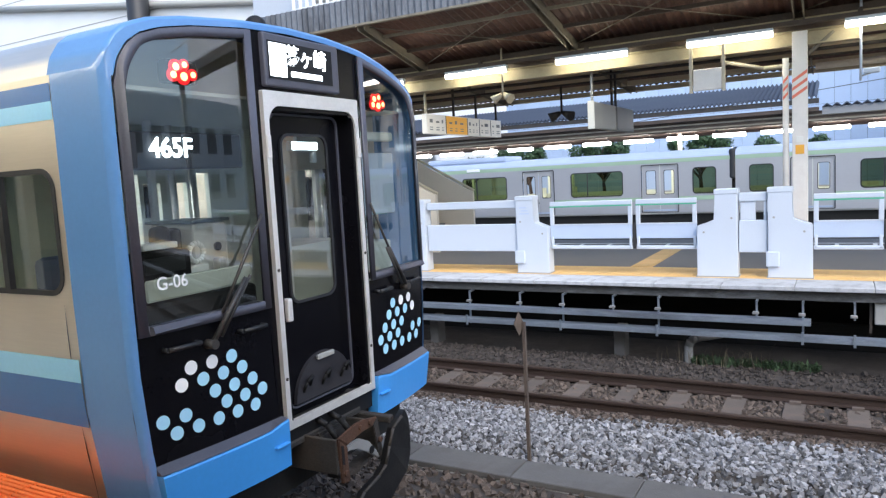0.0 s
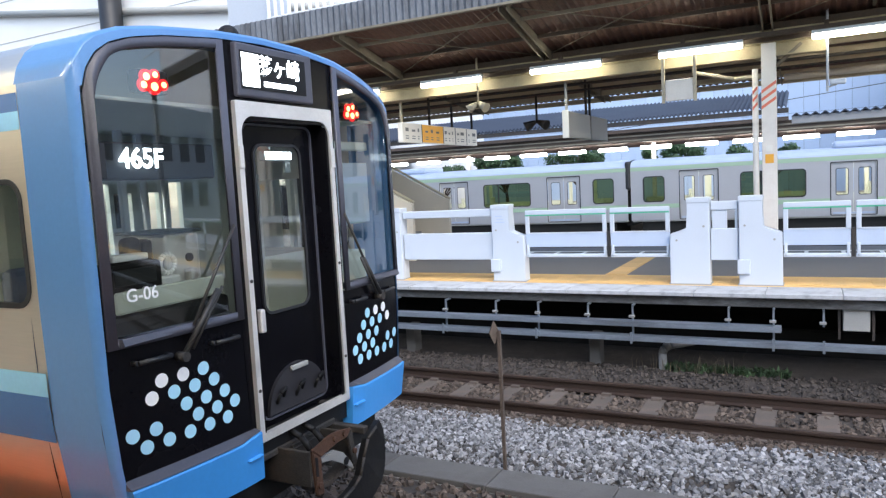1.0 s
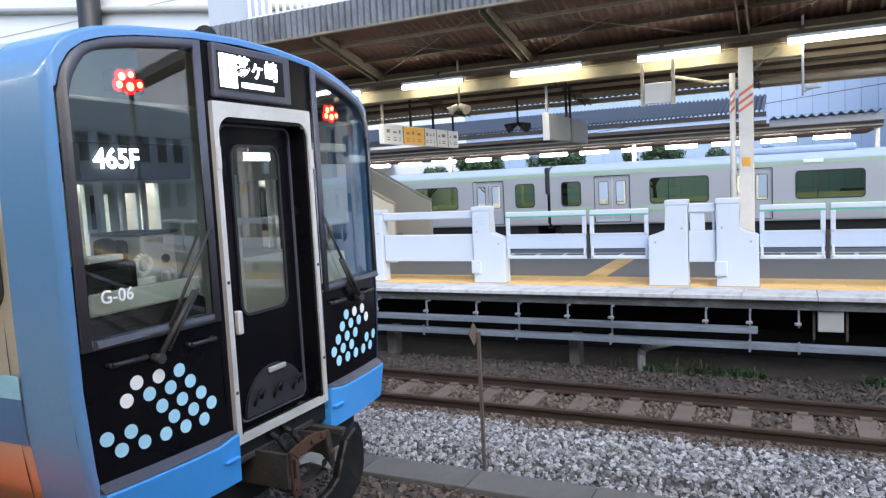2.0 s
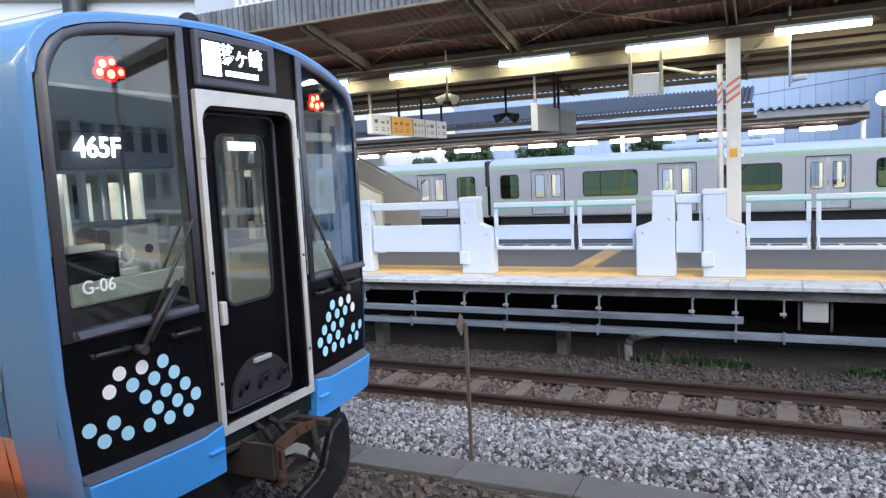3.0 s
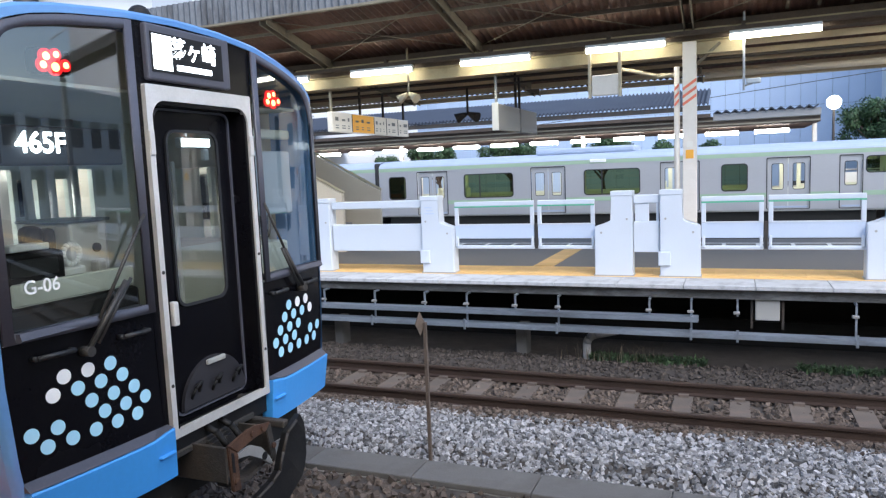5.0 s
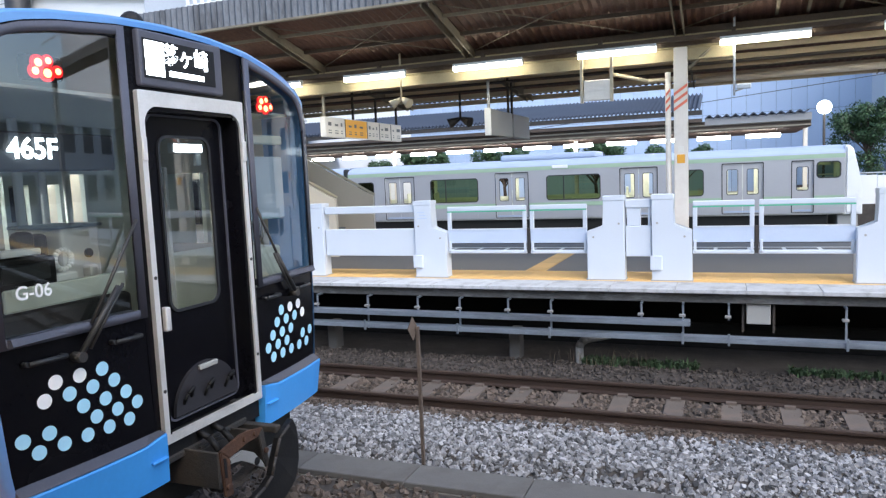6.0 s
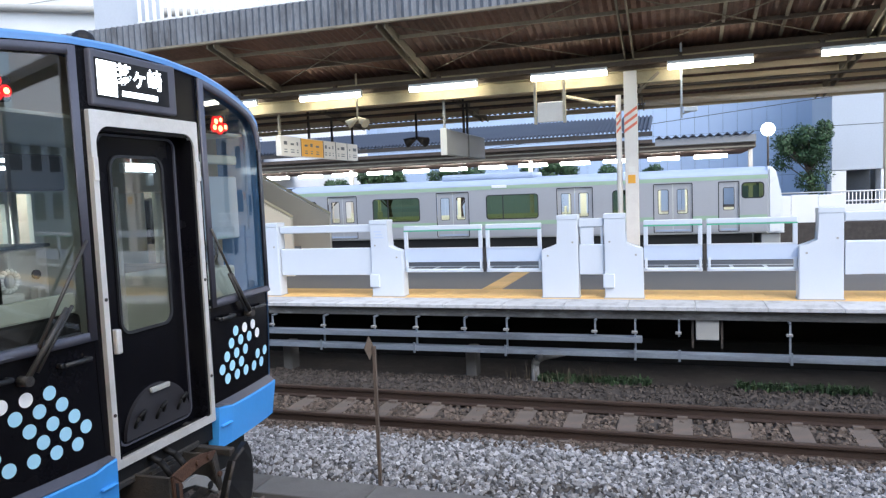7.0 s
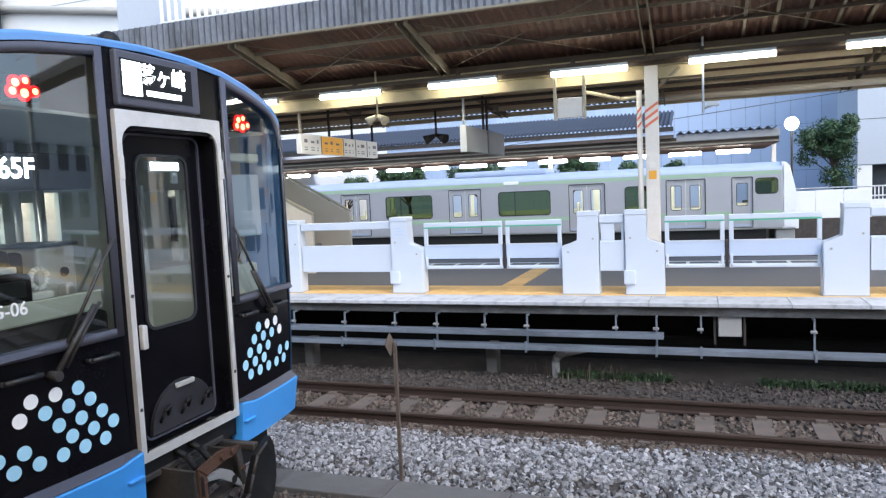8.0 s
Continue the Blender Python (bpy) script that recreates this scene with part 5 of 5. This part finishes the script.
# ---------------------------------------------------------------- own platform and its canopy, behind the camera
OZ = 1.10
structure("own_platform", box(bmesh.new(), -90, 70, -12, 1.88, -0.33, OZ), CONCRETE)
strip = structure("edge_strip", box(bmesh.new(), -90, 70, 1.88, 2.235, 0.80, OZ - 0.012), ORANGE)
rib = finish(bbox(-0.145, 0.145, -0.011, 0.011, 0, 0.016, 0.004, 1), "rib", ORANGE)
for k in range(26):
    for j in range(9):
        ob = new("rib", rib)
        ob.parent, ob.location = strip, (-8.0 + 0.30 * k, 1.92 + 0.036 * j, OZ - 0.012)
# Unseen roof: white underside bounces light to the train, edge placed to tune it.
bm = box(bmesh.new(), -60, 30, -9, 1.08, 4.75, 4.85)
structure("own_canopy_roof", bm, PILLARWHITE)
structure("own_canopy_beam", bbox(-60, 30, 0.85, 1.0, 4.50, 4.75), CREAM)
for k in range(-8, 6):
    copy_thing(first, pose(-3.3 + 1.6 * k, 0.55, 4.665))
    # Second row is unseen, added to brighten the train's near side.
    copy_thing(first, pose(-3.3 + 1.6 * k, -2.2, 4.665))
for x in (-12, -2.0 - 4, 6):
    solid("own_canopy_pillar", bbox(x - 0.1, x + 0.1, -2.6, -2.4, OZ, 4.75, 0.01, 1), PILLARWHITE, "off-white steel pillar of the own platform canopy", "pillar", "canopy pillars")
# Unseen pale wall, added to bounce light towards the train.
structure("own_bounce_wall", box(bmesh.new(), -60, 30, -9.2, -9, OZ, 4.75), BEIGE)

# ---------------------------------------------------------------- passing train on the far track
FY = 27.0                     # its near side
LEN = 18.87                   # joint to cab corner
FB, FT = 0.95, 2.95           # body bottom, cornice


def far_car(name, lead):
    car = thing(name, "silver commuter train car with green bands and dark windows", "train car", "passing train", (0, FY, 0))
    doors = [2.54, 7.38, 12.2, 15.72] if lead else [2.54, 7.38, 12.2, 17.0]
    holes, dholes = [], []
    small = [(0.60, 1.32), (13.62, 14.42)] if lead else [(0.60, 1.32), (18.2, 18.95)]
    for a, b in small: holes.append((a, b, 1.66, 2.55, 0.10))
    for a, b in zip(doors[:3], doors[1:3]): holes.append(((a + b) / 2 - 1.0, (a + b) / 2 + 1.0, 1.66, 2.55, 0.10))
    if not lead: holes.append((13.6, 15.6, 1.66, 2.55, 0.10))
    if lead: holes.append((18.05, 18.72, 2.16, 2.66, 0.10))
    for d in doors:
        dholes.append((d - 0.65, d + 0.65, 0.99, 2.72, 0.03))
    if lead: dholes.append((17.28, 17.92, 0.99, 2.72, 0.03))
    end = LEN if lead else 19.5
    alls = holes + dholes
    us = samples(0.12, end, [h[0] for h in alls] + [h[1] for h in alls], 0.10, 6, 0.6)
    bm = columns(bmesh.new(), us, lambda u: cut((FB, FT), [iv for h in alls for iv in rr_hole(u, *h)]), lambda u, z: Vector((u, 0.02 * max(0, (1.2 - z)), z)))
    body = part("body_side", bm, FARSILVER, car)
    # roof with a rounded shoulder
    bm = bmesh.new()
    prof = [(0.0, FT), (0.03, 3.01), (0.10, 3.08), (0.25, 3.15), (0.6, 3.21), (1.4, 3.25), (2.2, 3.21), (2.55, 3.15), (2.70, 3.08), (2.77, 3.01), (2.8, FT), (2.8, 2.56)]
    for (y0, z0), (y1, z1) in zip(prof, prof[1:]):
        vs = [bm.verts.new(c) for c in ((0.12, y0, z0), (end, y0, z0), (end, y1, z1), (0.12, y1, z1))]
        bm.faces.new(vs).smooth = True
    part("roof", bm, FARROOF, car, "blue-grey roof")
    part("far_side", box(bmesh.new(), 0.12, end, 2.78, 2.80, FB, 1.68), FARSILVER, car)
    part("upper_band", box(bmesh.new(), 0.12, end, -0.004, 0.0, 2.80, 2.93), FARGREEN, car, "green band under the roof")
    edges = [0.12] + [v for d in sorted(dholes) for v in (d[0], d[1])] + [end]
    for a, b in zip(edges[0::2], edges[1::2]):
        part("waist_band", box(bmesh.new(), a + 0.03, b - 0.03, -0.004, 0.0, 1.40, 1.55), FARGREEN, car, "green waist band")
    for h in holes:
        lp = rounded(*h)
        w = part("window", bmesh.new(), GLASSFAR, car, "dark green tinted window")
        w.data.from_pydata([(u, 0.02, v) for u, v in lp], [], [list(range(len(lp)))])
        w.visible_shadow = False
        face_out(w, (0, -1, 0))
        fr = bmesh.new()
        ring(fr, rounded(h[0] - 0.035, h[1] + 0.035, h[2] - 0.035, h[3] + 0.035, h[4] + 0.035), lp, lambda u, v, d: Vector((u, 0.02 - d, v)), 0.026)
        part("window_frame", fr, DARKGREY, w)
        if h[1] - h[0] > 1.5:
            part("mullion", box(bmesh.new(), h[0] + 0.62, h[0] + 0.66, -0.002, 0.03, h[2], h[3]), DARKGREY, w)
    for a, b, z0, z1, r in dholes:
        mid = (a + b) / 2
        d = part("door", bmesh.new(), FARSILVER, car, "silver double door with clear panes" if b - a > 1 else "silver crew door")
        pair = ((a, mid - 0.008), (mid + 0.008, b)) if b - a > 1 else ((a, b),)
        gl = [((p + q) / 2 - 0.17, (p + q) / 2 + 0.17, 1.66 if b - a > 1 else 1.75, 2.52, 0.05) for p, q in pair]
        bm = bmesh.new()
        for (p, q), g in zip(pair, gl):
            columns(bm, samples(p, q, (g[0], g[1]), 0.05, 4, 0.3), lambda u: cut((z0, z1), rr_hole(u, *g)), lambda u, z: Vector((u, 0.045, z)))
        bm.to_mesh(d.data); bm.free()
        for g in gl:
            lp = rounded(*g)
            w = part("pane", bmesh.new(), GLASSCLEAR, d)
            w.data.from_pydata([(u, 0.05, v) for u, v in lp], [], [list(range(len(lp)))])
            w.visible_shadow = False
            face_out(w, (0, -1, 0))
            fr = bmesh.new()
            ring(fr, rounded(g[0] - 0.02, g[1] + 0.02, g[2] - 0.02, g[3] + 0.02, 0.07), lp, lambda u, v, e: Vector((u, 0.045 - e, v)), 0.006)
            part("pane_frame", fr, DARKGREY, d)
        fr = bmesh.new()
        ring(fr, rounded(a - 0.03, b + 0.03, z0 - 0.02, z1 + 0.03, 0.05), rounded(a, b, z0, z1, 0.03), lambda u, v, e: Vector((u, 0.0 - e, v)), 0.004)
        part("door_edge", fr, DARKGREY, d)
        part("kick_plate", box(bmesh.new(), a + 0.05, b - 0.05, 0.03, 0.045, 1.02, 1.08), FARROOF, d)
    part("saloon_floor", box(bmesh.new(), 0.15, end - 0.05, 0.06, 2.75, 0.90, 0.95), GREYBOX, car)
    part("saloon_ceiling", box(bmesh.new(), 0.15, end - 0.05, 0.06, 2.75, 2.90, 2.92), CABWALL, car)
    bm = bmesh.new()
    for a, b in zip([0.15] + [d + 0.6 for d in doors], [d - 0.6 for d in doors] + [end - 0.1]):
        box(bm, a, b, 2.70, 2.74, 0.95, 1.75)
        box(bm, a, b, 2.70, 2.74, 2.55, 2.90)
    for d in doors:
        box(bm, d - 0.6, d + 0.6, 2.70, 2.74, 0.95, 1.62)
        box(bm, d - 0.6, d + 0.6, 2.70, 2.74, 2.50, 2.90)
        for p, q in ((-0.6, -0.46), (-0.12, 0.12), (0.46, 0.6)):
            box(bm, d + p, d + q, 2.70, 2.74, 1.62, 2.50)
    part("inner_wall", bm, CABWALL, car)
    for y in (0.7, 2.05):
        part("saloon_light", box(bmesh.new(), 0.4, end - 0.5, y - 0.06, y + 0.06, 2.86, 2.895), INTERIORFAR, car, "lit saloon ceiling light")
    for x in (1.9, 3.2, 6.7, 8.0, 11.5, 12.9):
        part("grab_pole", tube(bmesh.new(), (x, 0.45, 0.95), (x, 0.45, 2.90), 0.025, 8), BRIGHT, car)
        part("seat_end", bbox(x - 0.03, x + 0.03, 2.2, 2.7, 0.95, 2.0, 0.01, 1), CABWALL, car)
    part("bench", box(bmesh.new(), 3.4, 6.5, 2.2, 2.7, 1.3, 1.4), WEED, car)
    part("bench", box(bmesh.new(), 8.2, 11.3, 2.2, 2.7, 1.3, 1.4), WEED, car)
    part("underfloor", box(bmesh.new(), 0.5, end - 0.5, 0.15, 2.65, 0.25, 0.93), FARDARK, car)
    for x in (2.9, 4.9, end - 4.9, end - 2.9):
        part("wheel", tube(bmesh.new(), (x, 0.55, 0.22), (x, 0.68, 0.22), 0.43, 24), IRON, car)
    part("gangway", box(bmesh.new(), -0.14, 0.12, 0.35, 2.45, 0.75, 3.02), BLACK, car, "black bellows at the car end")
    part("end_cover", bbox(-0.10, 0.12, -0.02, 0.30, 2.10, 3.18, 0.08, 2), DARKGREY, car)
    part("side_lamp", bbox(9.0, 9.6, -0.03, 0.0, 2.84, 2.96, 0.01, 1), WHITEPAINT, car)
    part("roof_unit", bbox(6.8, 10.6, 0.5, 2.3, 3.20, 3.44, 0.08, 2), FARROOF, car, "grey air conditioner on the roof")
    if lead:
        bm = prism(bmesh.new(), [(LEN, 0.90), (LEN, 3.22), (LEN + 0.14, 3.20), (LEN + 0.26, 3.06), (LEN + 0.40, 2.4), (LEN + 0.52, 1.7), (LEN + 0.52, 0.90)], "y", 0.0, 2.8)
        bmesh.ops.bevel(bm, geom=[e for e in bm.edges if abs(e.verts[0].co.y - e.verts[1].co.y) < 1e-6], offset=0.06, segments=2, affect="EDGES")
        part("cab_nose", bm, WHITEPAINT, car, "white moulded cab nose")
        part("skirt", bbox(LEN - 0.2, LEN + 0.42, 0.2, 2.6, 0.35, 0.88, 0.03, 1), GREYBOX, car)
    return car


lead_car = far_car("passing_train_car", True)
mid_car = far_car("passing_train_car", False)

# far tracks, second island platform and canopy
for y in (27.87, 28.94):
    rail("far_rail", y).location.z = -0.20
structure("far_platform", box(bmesh.new(), -90, 3.6, 30.0, 38, -0.6, 0.86), CONCRETE)
def far_roof(x0, x1, y0, z0, y1, z1, mat, name, pitch=0.16):
    xs = np.arange(x0, x1 + 1e-6, pitch)
    vs, fs = [], []
    for i, x in enumerate(xs):
        d = (0, 0.12)[i % 2]
        vs += [(float(x), y0, z0 + d), (float(x), y1, z1 + d), (float(x), y0, z0 + d - 0.05), (float(x), y1, z1 + d - 0.05)]
    for i in range(len(xs) - 1):
        a, b = 4 * i, 4 * i + 4
        fs += [(a, b, b + 1, a + 1), (a + 2, a + 3, b + 3, b + 2), (a, a + 2, b + 2, b)]
    me = bpy.data.meshes.new(name); me.from_pydata(vs, [], fs); me.materials.append(mat)
    return tagged(new(name, me), "blue-grey ribbed roof of the second platform canopy", "", "", "structure")


far_roof(-60, -0.6, 30.0, 4.90, 34.0, 5.80, ROOFGREY, "second_canopy_roof", 0.085)
far_roof(-0.5, 3.28, 30.2, 4.56, 36.0, 4.60, ROOFGREY, "second_canopy_extension")
structure("second_canopy_edge", bbox(-60, -0.6, 30.05, 30.25, 4.70, 4.88), IRON)
structure("second_canopy_edge", bbox(-60, -0.6, 30.15, 30.35, 4.42, 4.56), SOOT)
structure("second_canopy_edge", bbox(-0.5, 3.28, 30.3, 30.5, 4.28, 4.55), BOARDGREY)
structure("second_canopy_soffit", box(bmesh.new(), -60, 3.27, 30.52, 37, 4.04, 4.10), ROOFUNDER)
structure("second_canopy_fascia", box(bmesh.new(), -60, 3.27, 30.42, 30.52, 4.04, 4.44), SOOT)
for z in (4.07, 4.25):
    structure("second_canopy_purlin", bbox(-60, 3.27, 30.34, 30.42, z, z + 0.06), ROOFBEAM)
for x in (3.25, -6, -15, -24):
    solid("second_canopy_pillar", bbox(x - 0.08, x + 0.08, 32.2, 32.4, 0.86, 4.3, 0.01, 1), PILLARWHITE, "pale steel pillar of the second canopy", "pillar", "second canopy pillars")
far_first = tube_light(-0.85, 32.0, 3.83, TUBEFAR, "second platform lights", 1.30, 0.085, 0.22)
for k in range(-14, 2):
    if k: copy_thing(far_first, pose(-0.85 + 1.88 * k, 32.0, 3.83))

# white hoarding, far wall, railing, trees, buildings
hd = thing("site_hoarding", "white panel hoarding beside the far track", "hoarding", "", (0, 32.0, 0))
for k in range(3):
    part("panel", bbox(3.75 + 1.0 * k, 4.74 + 1.0 * k, 0, 0.05, 0.95, 2.06 + 0.02 * (k % 2), 0.01, 1), HOARDING, hd)
part("panel", bbox(6.75, 9.5, 0.8, 0.85, 0.95, 1.62, 0.01, 1), HOARDING, hd)
structure("far_verge", box(bmesh.new(), 3.6, 60, 31.9, 62, -0.5, 0.95), EARTH)
rl = thing("verge_railing", "pale steel railing behind the hoarding", "railing", "", (0, 33.2, 0))
for z in (1.75, 2.14):
    part("rail", tube(bmesh.new(), (3.8, 0, z), (12.5, 0, z), 0.03, 8), BRIGHT, rl)
for k in range(40):
    part("bar", tube(bmesh.new(), (6.8 + 0.14 * k, 0, 0.92), (6.8 + 0.14 * k, 0, 2.14), 0.018, 6), BRIGHT, rl)

facade = thing("office_building", "long pale blue clad building with jointed panels", "building", "", (0, 60, 0))
part("wall", box(bmesh.new(), -70, 11.25, 0.06, 20, -0.4, 13.5), DARKGREY, facade)
pn = finish(bbox(-0.515, 0.515, 0, 0.07, 0, 3.46, 0.01, 1), "cladding_panel", FACADE)
for i in range(46):
    for j in range(4):
        ob = new("cladding_panel", pn)
        ob.parent, ob.location = facade, (10.69 - 1.045 * i, 0, -0.4 + 3.48 * j)
part("corner_post", box(bmesh.new(), 11.1, 11.35, -0.1, 0.06, -0.4, 13.5), DARKGREY, facade)

gb = thing("stair_tower", "pale grey rendered block raised on a dark undercroft", "building", "", (8.65, 45, 0))
part("upper_wall", bbox(0, 2.55, 0, 6, 3.1, 12, 0.03, 1), BLOCKGREY, gb)
part("band_joint", box(bmesh.new(), 0, 2.55, -0.01, 0, 5.6, 5.63), DARKGREY, gb)
part("pier", bbox(0, 0.75, 0.05, 1.2, 0.9, 3.1, 0.02, 1), HOARDING, gb)
part("undercroft", box(bmesh.new(), 0.75, 2.5, 2.5, 5.9, 0.9, 3.1), BLOCKDARK, gb)
part("side_pier", bbox(2.45, 2.6, 0.05, 1.2, 0.9, 3.1, 0.02, 1), HOARDING, gb)
gb2 = thing("apartment_block", "pale brick-toned block past the tower", "building", "", (11.8, 47, 0))
part("wall", bbox(0, 5, 0, 12, 0.9, 18, 0.03, 1), BEIGE, gb2)
for i in range(1):
    for j in range(5):
        part("window", box(bmesh.new(), 1 + 3.6 * i, 2.6 + 3.6 * i, -0.03, 0.02, 2 + 3 * j, 3.5 + 3 * j), BLOCKDARK, gb2)


# Unseen block, added so that the right windscreen mirrors something dark.
qb = thing("dark_block", "plain dark grey block, unseen, added to darken the windscreen reflection", "building", "", (17.5, 46, 0))
part("wall", bbox(0, 40, 0, 12, -0.32, 15, 0.03, 1), BOARDGREY, qb)


def crown_leaves(n, blobs, seed, size):
    """Small leaf blades scattered over clumps, with an uneven outline."""
    g = np.random.default_rng(seed)
    vs, fs = [], []
    for i in range(n):
        c = blobs[g.integers(len(blobs))]
        d = g.normal(size=3); d /= np.linalg.norm(d)
        p = np.array(c[:3]) + d * c[3] * g.uniform(0.55, 1.08) * np.array((1, 1, 0.85))
        a = g.normal(size=3); a /= np.linalg.norm(a)
        b = np.cross(a, d); b /= np.linalg.norm(b) + 1e-6
        s = size * g.uniform(0.6, 1.4)
        k = len(vs)
        vs += [p - a * s, p + b * s * 0.5, p + a * s, p - b * s * 0.5]
        fs.append((k, k + 1, k + 2, k + 3))
    me = bpy.data.meshes.new("crown")
    me.from_pydata([tuple(map(float, v)) for v in vs], [], fs)
    me.materials.append(LEAF)
    return me


def tree(at, blobs, n, seed, size, label):
    t = thing("tree", label, "tree", "trees", at)
    bm = bmesh.new()
    top = max(b[2] for b in blobs)
    pts = [(0, 0, 0), (0.06, 0.02, top * 0.35), (-0.03, 0.0, top * 0.65), (0.02, 0, top)]
    for k in range(3):
        tube(bm, pts[k], pts[k + 1], 0.16 - 0.045 * k, 10, 0.16 - 0.045 * (k + 1))
    for b in blobs:
        tube(bm, (0, 0, b[2] * 0.6), b[:3], 0.05, 6, 0.015)
    part("trunk", bm, BARK, t)
    c = new("crown", crown_leaves(n, blobs, seed, size)); c.parent = t
    return t


g = np.random.default_rng(5)
tree((7.1, 42, 0.9), [(float(g.uniform(-1.35, 0.75)), float(g.uniform(-0.8, 0.8)), float(g.uniform(2.6, 4.5)), float(g.uniform(0.4, 0.65))) for _ in range(24)] + [(-0.2, 0, 1.7, 0.6), (0.4, 0, 2.0, 0.7), (0.2, 0.1, 1.2, 0.5)], 11000, 21, 0.075, "dense dark green broadleaf tree beside the tower")
for i, (x, h) in enumerate(((-12.0, 4.35), (-16.6, 4.45), (-6.6, 4.35), (-21.0, 4.1), (-26.0, 4.3), (-2.0, 4.1))):
    tree((x, 41, -0.32), [(float(g.uniform(-1.5, 1.5)), float(g.uniform(-0.5, 0.5)), float(h - 0.03 - g.uniform(0.0, 0.9)), float(g.uniform(0.35, 0.5))) for _ in range(14)], 4500, 30 + i, 0.09, "clipped dark green tree behind the second platform")

# lamp globe on a pole beyond the second canopy
lp_ = thing("street_lamp", "lit white globe lamp on a slim pole", "street lamp", "", (4.35, 36, 0))
part("pole", tube(bmesh.new(), (0, 0, 0.8), (0, 0, 4.85), 0.05, 10), IRON, lp_)
bm = bmesh.new()
bmesh.ops.create_uvsphere(bm, u_segments=20, v_segments=12, radius=0.30, matrix=Matrix.Translation((0, 0, 5.06)))
for f in bm.faces: f.smooth = True
part("globe", bm, GLOBE, lp_)

bm = bmesh.new()
tube(bm, (-22.65, 0, 5.2), (0.02, 0, 7.24), 0.02, 6)
part("cable", bm, IRON, gb, "thin dark cable strung to the tower")

# buildings above the canopy on the town side
wb = thing("station_building", "white tiled station building with a sloped parapet", "building", "", (0, 34, 0))
part("wall", bbox(-75, -21, 0, 14, 0, 24, 0.05, 1), WHITEBLOCK, wb)
bm = bmesh.new()
tube(bm, (-60, -0.25, 18), (-21, -0.25, 12.6), 0.22, 10)
part("sloped_pipe", bm, GREYBOX, wb)
for k in range(6):
    part("joint", box(bmesh.new(), -74, -21, -0.02, 0.0, 6 + 3 * k, 6.06 + 3 * k), GREYBOX, wb)
part("flue", tube(bmesh.new(), (-40.8, -1.0, 0), (-40.8, -1.0, 22), 0.72, 18), DARKGREY, wb)
br = thing("roof_deck", "raised concrete deck with a white picket railing", "deck", "", (0, 18, 0))
part("slab", bbox(-15.4, 25, 0, 1.6, 7.75, 8.15, 0.02, 1), DARKCONC, br)
for x in (-15.2, 24.6):
    part("column", bbox(x - 0.2, x + 0.2, 0.6, 1.0, -0.32, 7.75, 0.02, 1), CONCRETE, br)
part("top_rail", bbox(-15.2, 25, 0.1, 0.16, 9.15, 9.22, 0.01, 1), WHITEPAINT, br)
part("low_rail", bbox(-15.2, 25, 0.1, 0.16, 8.22, 8.27, 0.01, 1), WHITEPAINT, br)
bar = finish(bbox(-0.055, 0.055, 0.1, 0.15, 8.24, 9.18, 0.008, 1), "picket", WHITEPAINT)
for k in range(60):
    ob = new("picket", bar)
    ob.parent, ob.location = br, (-15.1 + 0.27 * k, 0, 0)
part("end_box", bbox(-17.2, -15.38, 0.5, 1.5, 7.6, 10.5, 0.05, 1), BLOCKGREY, br)

# town block down the line, mirrored in the windscreens
tb = thing("town_block", "grey mid-rise block down the line", "building", "", (38, 24, 0))
part("wall", bbox(0, 16, 14, 37, 0, 21, 0.05, 1), WHITEBLOCK, tb)
part("wing", bbox(1, 16, -7, 13.98, 0, 9.2, 0.05, 1), WHITEBLOCK, tb)
part("penthouse", bbox(3, 9, 18, 26, 21, 24, 0.05, 1), BLOCKGREY, tb)
for j in range(6):
    part("balcony", bbox(-1.1, 0.02, 14.4, 27, 2.2 + 3.2 * j, 3.2 + 3.2 * j, 0.03, 1), BLOCKDARK, tb)
    for i in range(7):
        y = 15.2 + 3.1 * i
        part("window", box(bmesh.new(), -0.04, 0.02, y, y + 1.6, 3.4 + 3.2 * j, 5.0 + 3.2 * j), BLOCKDARK, tb)
for j in range(2):
    for i in range(6):
        part("window", box(bmesh.new(), 0.96, 1.02, -6 + 3.2 * i, -4.2 + 3.2 * i, 2.0 + 3.3 * j, 3.8 + 3.3 * j), BLOCKDARK, tb)


def motions():
    rows = [(0.0, -3.26), (0.5, -4.72), (1.0, -6.0), (1.5, -7.2), (2.0, -8.40), (2.75, -9.95), (3.5, -11.38), (4.0, -12.27), (4.5, -13.05), (5.25, -14.10), (6.0, -14.92), (6.5, -15.30), (7.0, -15.56), (7.5, -15.75), (8.0, -15.86)]
    walk(lead_car, [(t, pose(x, FY, 0)) for t, x in rows])
    walk(mid_car, [(t, pose(x - 19.5, FY, 0)) for t, x in rows])


motions()
